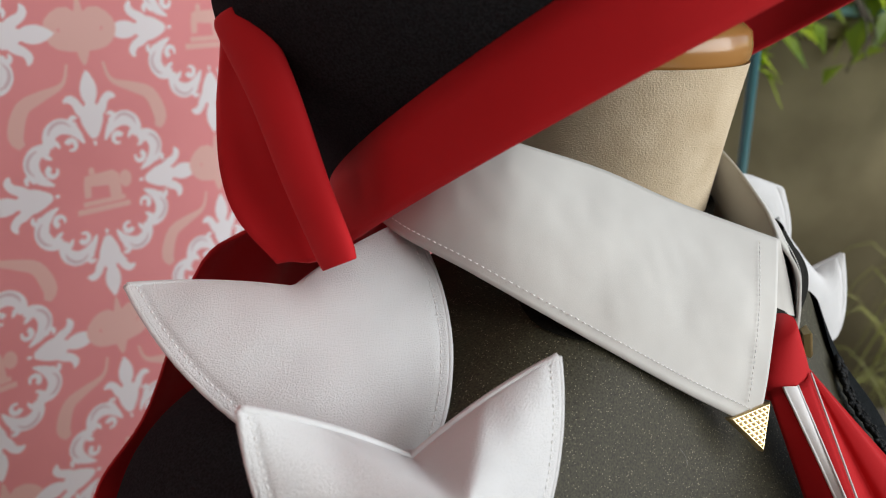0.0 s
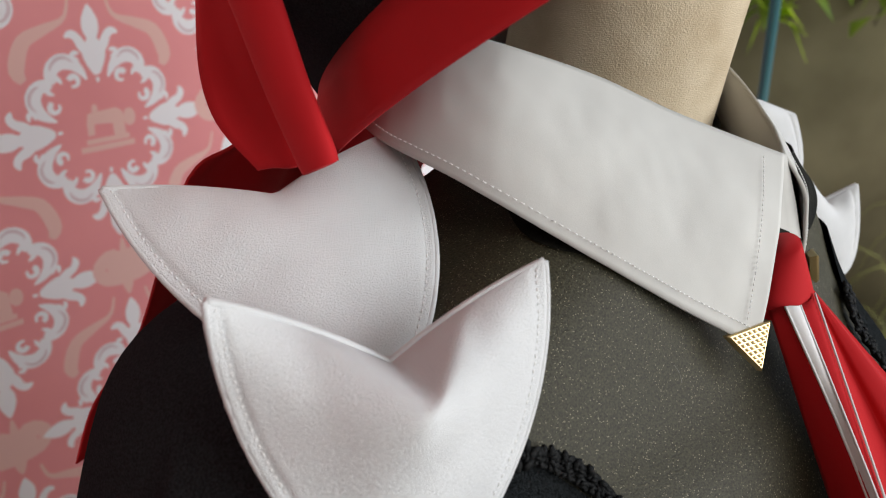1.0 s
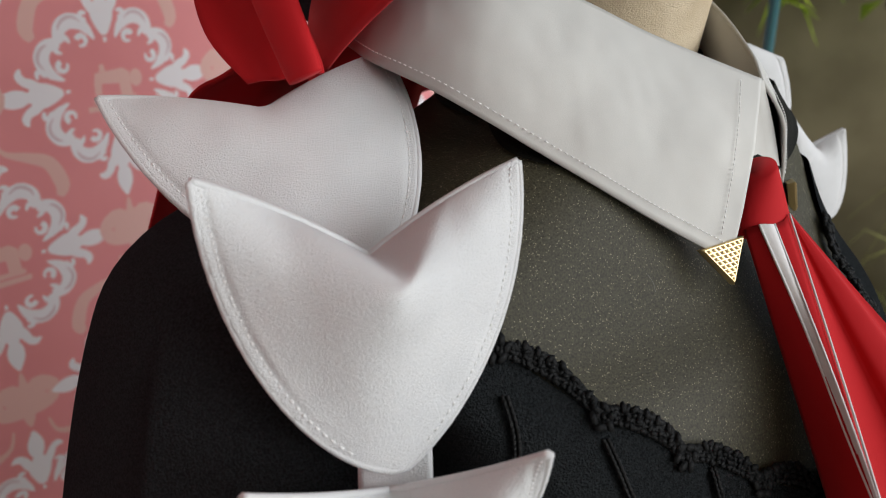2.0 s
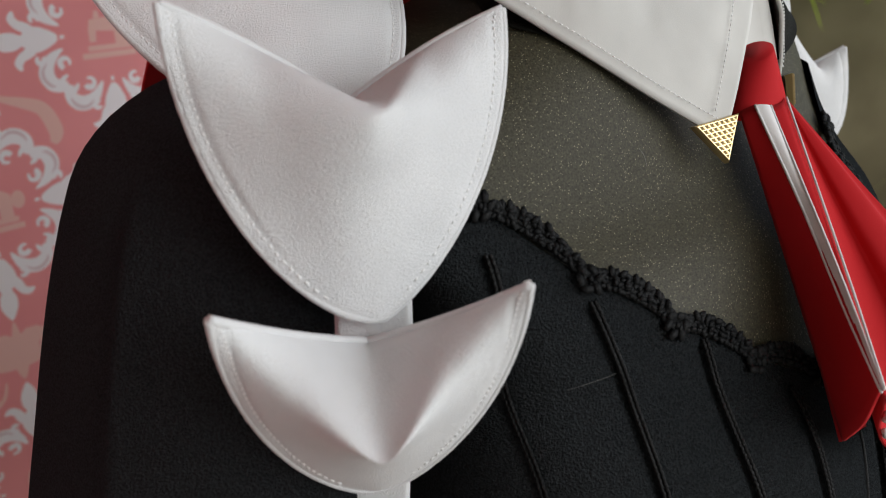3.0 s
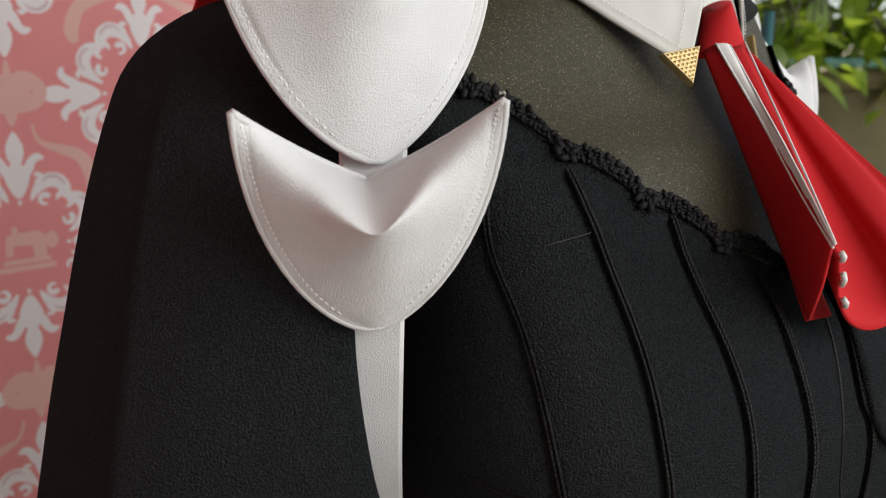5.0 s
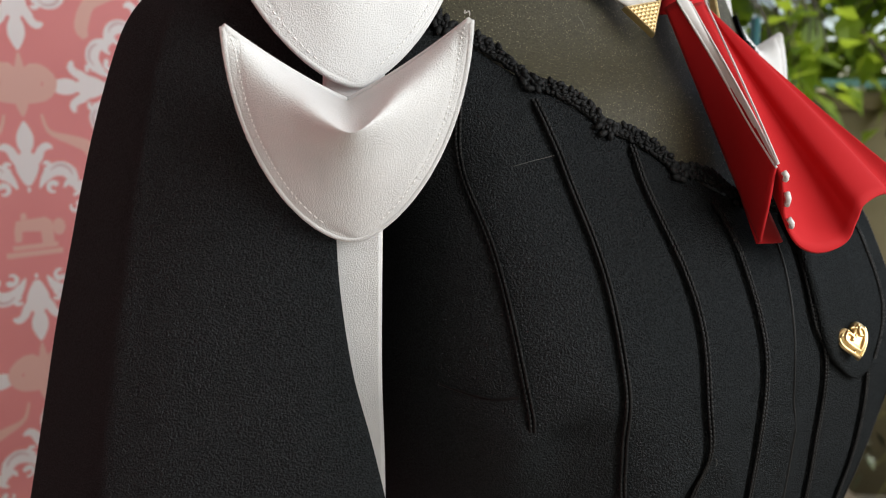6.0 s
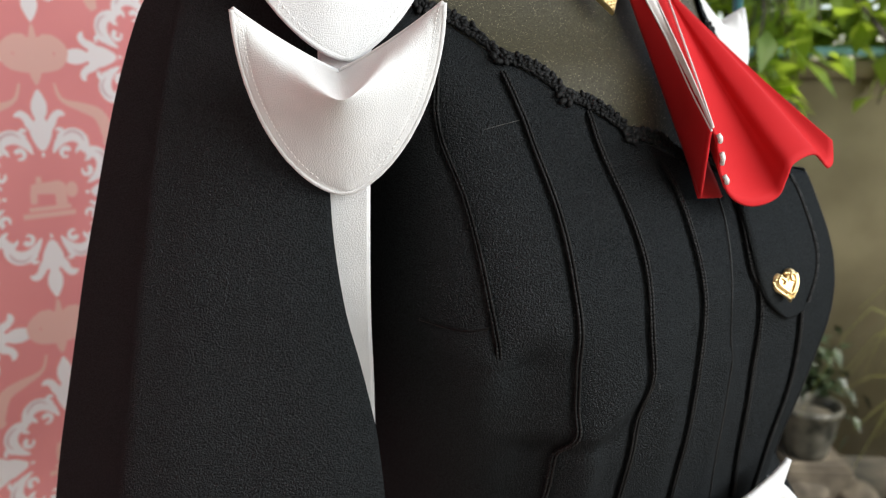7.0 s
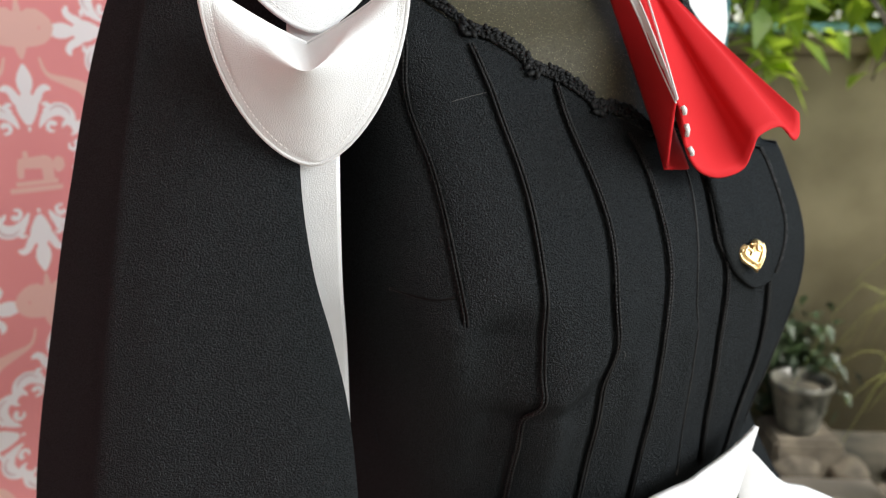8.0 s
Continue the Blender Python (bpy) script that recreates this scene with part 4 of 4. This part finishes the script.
def necktie():
    t = thing("necktie", "red cloth necktie with white ribbon stripes", "necktie", BODY)
    hem = spline(HEM, 79)
    knot_edge = spline([(-0.0185, -0.060, 1.296), (-0.016, -0.064, 1.299), (-0.012, -0.067, 1.299), (-0.008, -0.066, 1.298), (-0.003, -0.068, 1.299), (0.003, -0.065, 1.300), (0.007, -0.061, 1.301)], 201)
    head = [knot_edge[round(200 * lerp([(0, 0.0), (6, 0.30), (11, 0.56), (15, 0.82), (30, 0.92), (78, 1.0)], j))] for j in range(79)]
    def at(j, v, out=0.0):
        k = min(int(j), 77)
        p = head[k].lerp(head[k + 1], j - k).lerp(hem[k].lerp(hem[k + 1], j - k), v)
        fold = 0.0018 * math.sin(math.pi * v) * math.sin(j * 0.22)
        return p + Vector((-0.3, -0.9, 0.3)) * (fold + out)
    bm = bmesh.new()
    grid(bm, [[at(j, i / 29) for j in range(79)] for i in range(30)])
    thicken(bm, 0.0012)
    tail = part("tail", bm, RED, t, "fanned red tail with a wavy hem")
    # the inner layer of the fold
    bm = bmesh.new()
    a, b = hem[0], Vector((-0.026, -0.130, 1.1975))
    grid(bm, [[a.lerp(b, j / 7).lerp(Vector((-0.008, -0.060, 1.297)), 1 - i / 9) for j in range(8)] for i in range(10)])
    thicken(bm, 0.0012)
    part("inner_tail", bm, RED, t)
    # white stripes laid on the fold
    bm = bmesh.new()
    grid(bm, [[at(3.2 + 7.8 * v + (5.7 - 4.7 * v) * k / 5, v, 0.0011) for k in range(6)] for v in (i / 39 for i in range(40))])
    part("ribbon_stripe", bm, RIBBON, tail, "white grosgrain stripe")
    for j, end in ((3.2, 11), (8.9, 12), (14.4, 12.5)):
        bm = bmesh.new()
        tube(bm, [at(j + (end - j) * i / 39, i / 39, 0.0013) for i in range(40)], 0.0005, 6)
        part("white_piping", bm, RIBBON, tail)
    for j in (17, 21, 25):
        bm = bmesh.new()
        tube(bm, [at(j - 1, 1.0, 0.0012), at(j, 1.0, 0.002), at(j + 1, 0.995, 0.0012)], 0.0011, 7)
        part("stripe_end", bm, RIBBON, tail)
    bm = bmesh.new()
    rows = []
    for i in range(14):
        v = i / 13
        z = 1.316 - 0.020 * v
        w = 0.0055 + 0.0085 * v ** 0.8
        rows.append([(0.001 - 0.0065 * v + w * math.sin(a), -0.052 - 0.008 * v - 0.008 * math.cos(a) * (0.8 + 0.2 * v), z + 0.003 * math.sin(a)) for a in (2 * math.pi * q / 28 for q in range(28))])
    vs = grid(bm, rows, True)
    bm.faces.new(vs[0])
    bm.faces.new(vs[-1][::-1])
    part("knot", bm, RED, t)


necktie()


def heart_button():
    n = facing(0.012, 1.151)
    m = BODY @ Matrix.Translation(front(0.012, 1.151) + n * 0.0048) @ n.to_track_quat("Z", "Y").to_matrix().to_4x4() @ pose(0, 0, 0, -12, -14, 12)
    b = thing("heart_button", "gold heart-shaped button with moulded scrolls", "button", m)
    rows = []
    for k, (sc, h) in enumerate(((0.92, 0.0), (1.0, 0.0012), (0.93, 0.0026), (0.7, 0.0036), (0.4, 0.0042), (0.1, 0.0043))):
        row = []
        for q in range(40):
            a = 2 * math.pi * q / 40
            x = 16 * math.sin(a) ** 3
            y = 13 * math.cos(a) - 5 * math.cos(2 * a) - 2 * math.cos(3 * a) - math.cos(4 * a)
            row.append((x * 0.00052 * sc, (y + 2) * 0.00056 * sc, h))
        rows.append(row)
    bm = bmesh.new()
    vs = grid(bm, rows, True)
    bm.faces.new(vs[-1])
    bm.faces.new(vs[0][::-1])
    body = part("heart", bm, GOLD, b)
    bm = bmesh.new()
    for s in (1, -1):
        tube(bm, spline([(0, -0.004, 0.0042), (s * 0.003, -0.001, 0.0046), (s * 0.0055, 0.003, 0.0040), (s * 0.0035, 0.0055, 0.0040), (s * 0.0018, 0.003, 0.0048), (s * 0.0032, 0.0018, 0.0048)], 22), 0.0007, 6)
        tube(bm, spline([(s * 0.0005, -0.0065, 0.003), (s * 0.004, -0.003, 0.0036), (s * 0.007, 0.001, 0.0030), (s * 0.0075, 0.0045, 0.0026)], 16), 0.0006, 6)
    rng = random.Random(3)
    for k in range(22):
        x, y = rng.uniform(-0.0062, 0.0062), rng.uniform(-0.004, 0.0065)
        if abs(x) < 0.0065 * (1 - abs(min(y, 0)) / 0.006):
            blob(bm, Vector((x, y, 0.0038 - abs(x) * 0.15)), Vector((rng.uniform(-0.5, 0.5), rng.uniform(-0.5, 0.5), 1)).normalized(), rng.uniform(0.0006, 0.0013), rng, 1.5)
    part("scrollwork", bm, GOLD, body)
    bm = bmesh.new()
    tube(bm, [(0, 0, -0.004), (0, 0, 0.0005)], 0.0022, 10)
    part("shank", bm, GOLD, b)


heart_button()


def sash():
    """A stiff pointed sash: the near panel round the front, the far one flaring off the hip."""
    t = thing("waist_sash", "stiff white pointed waist sash over the black dress", "sash", BODY)
    top = [(-0.16, 1.030), (-0.08, 1.032), (-0.04, 1.035), (0.0, 1.0405), (0.020, 1.046), (0.036, 1.053)]
    bm = bmesh.new()
    rows = []
    for i in range(12):
        row = []
        for q in range(60):
            x = -0.115 + 0.151 * q / 59
            z = lerp(top, x)
            row.append(front(x, z + (0.93 - z) * i / 11, 0.015))
        rows.append(row)
    grid(bm, rows)
    thicken(bm, 0.003)
    part("near_panel", bm, WHITE, t)
    bm = bmesh.new()
    edge = spline([(0.033, -0.1290, 1.040), (0.0401, -0.1326, 1.0365), (0.0674, -0.1378, 1.0102), (0.0875, -0.1428, 1.0013), (0.1098, -0.1505, 0.989), (0.135, -0.150, 0.975)], 40)
    grid(bm, [[p + Vector((0.02, 0.004, -0.075)) * (i / 9) for p in edge] for i in range(10)])
    thicken(bm, 0.003)
    part("far_panel", bm, WHITE, t)


sash()
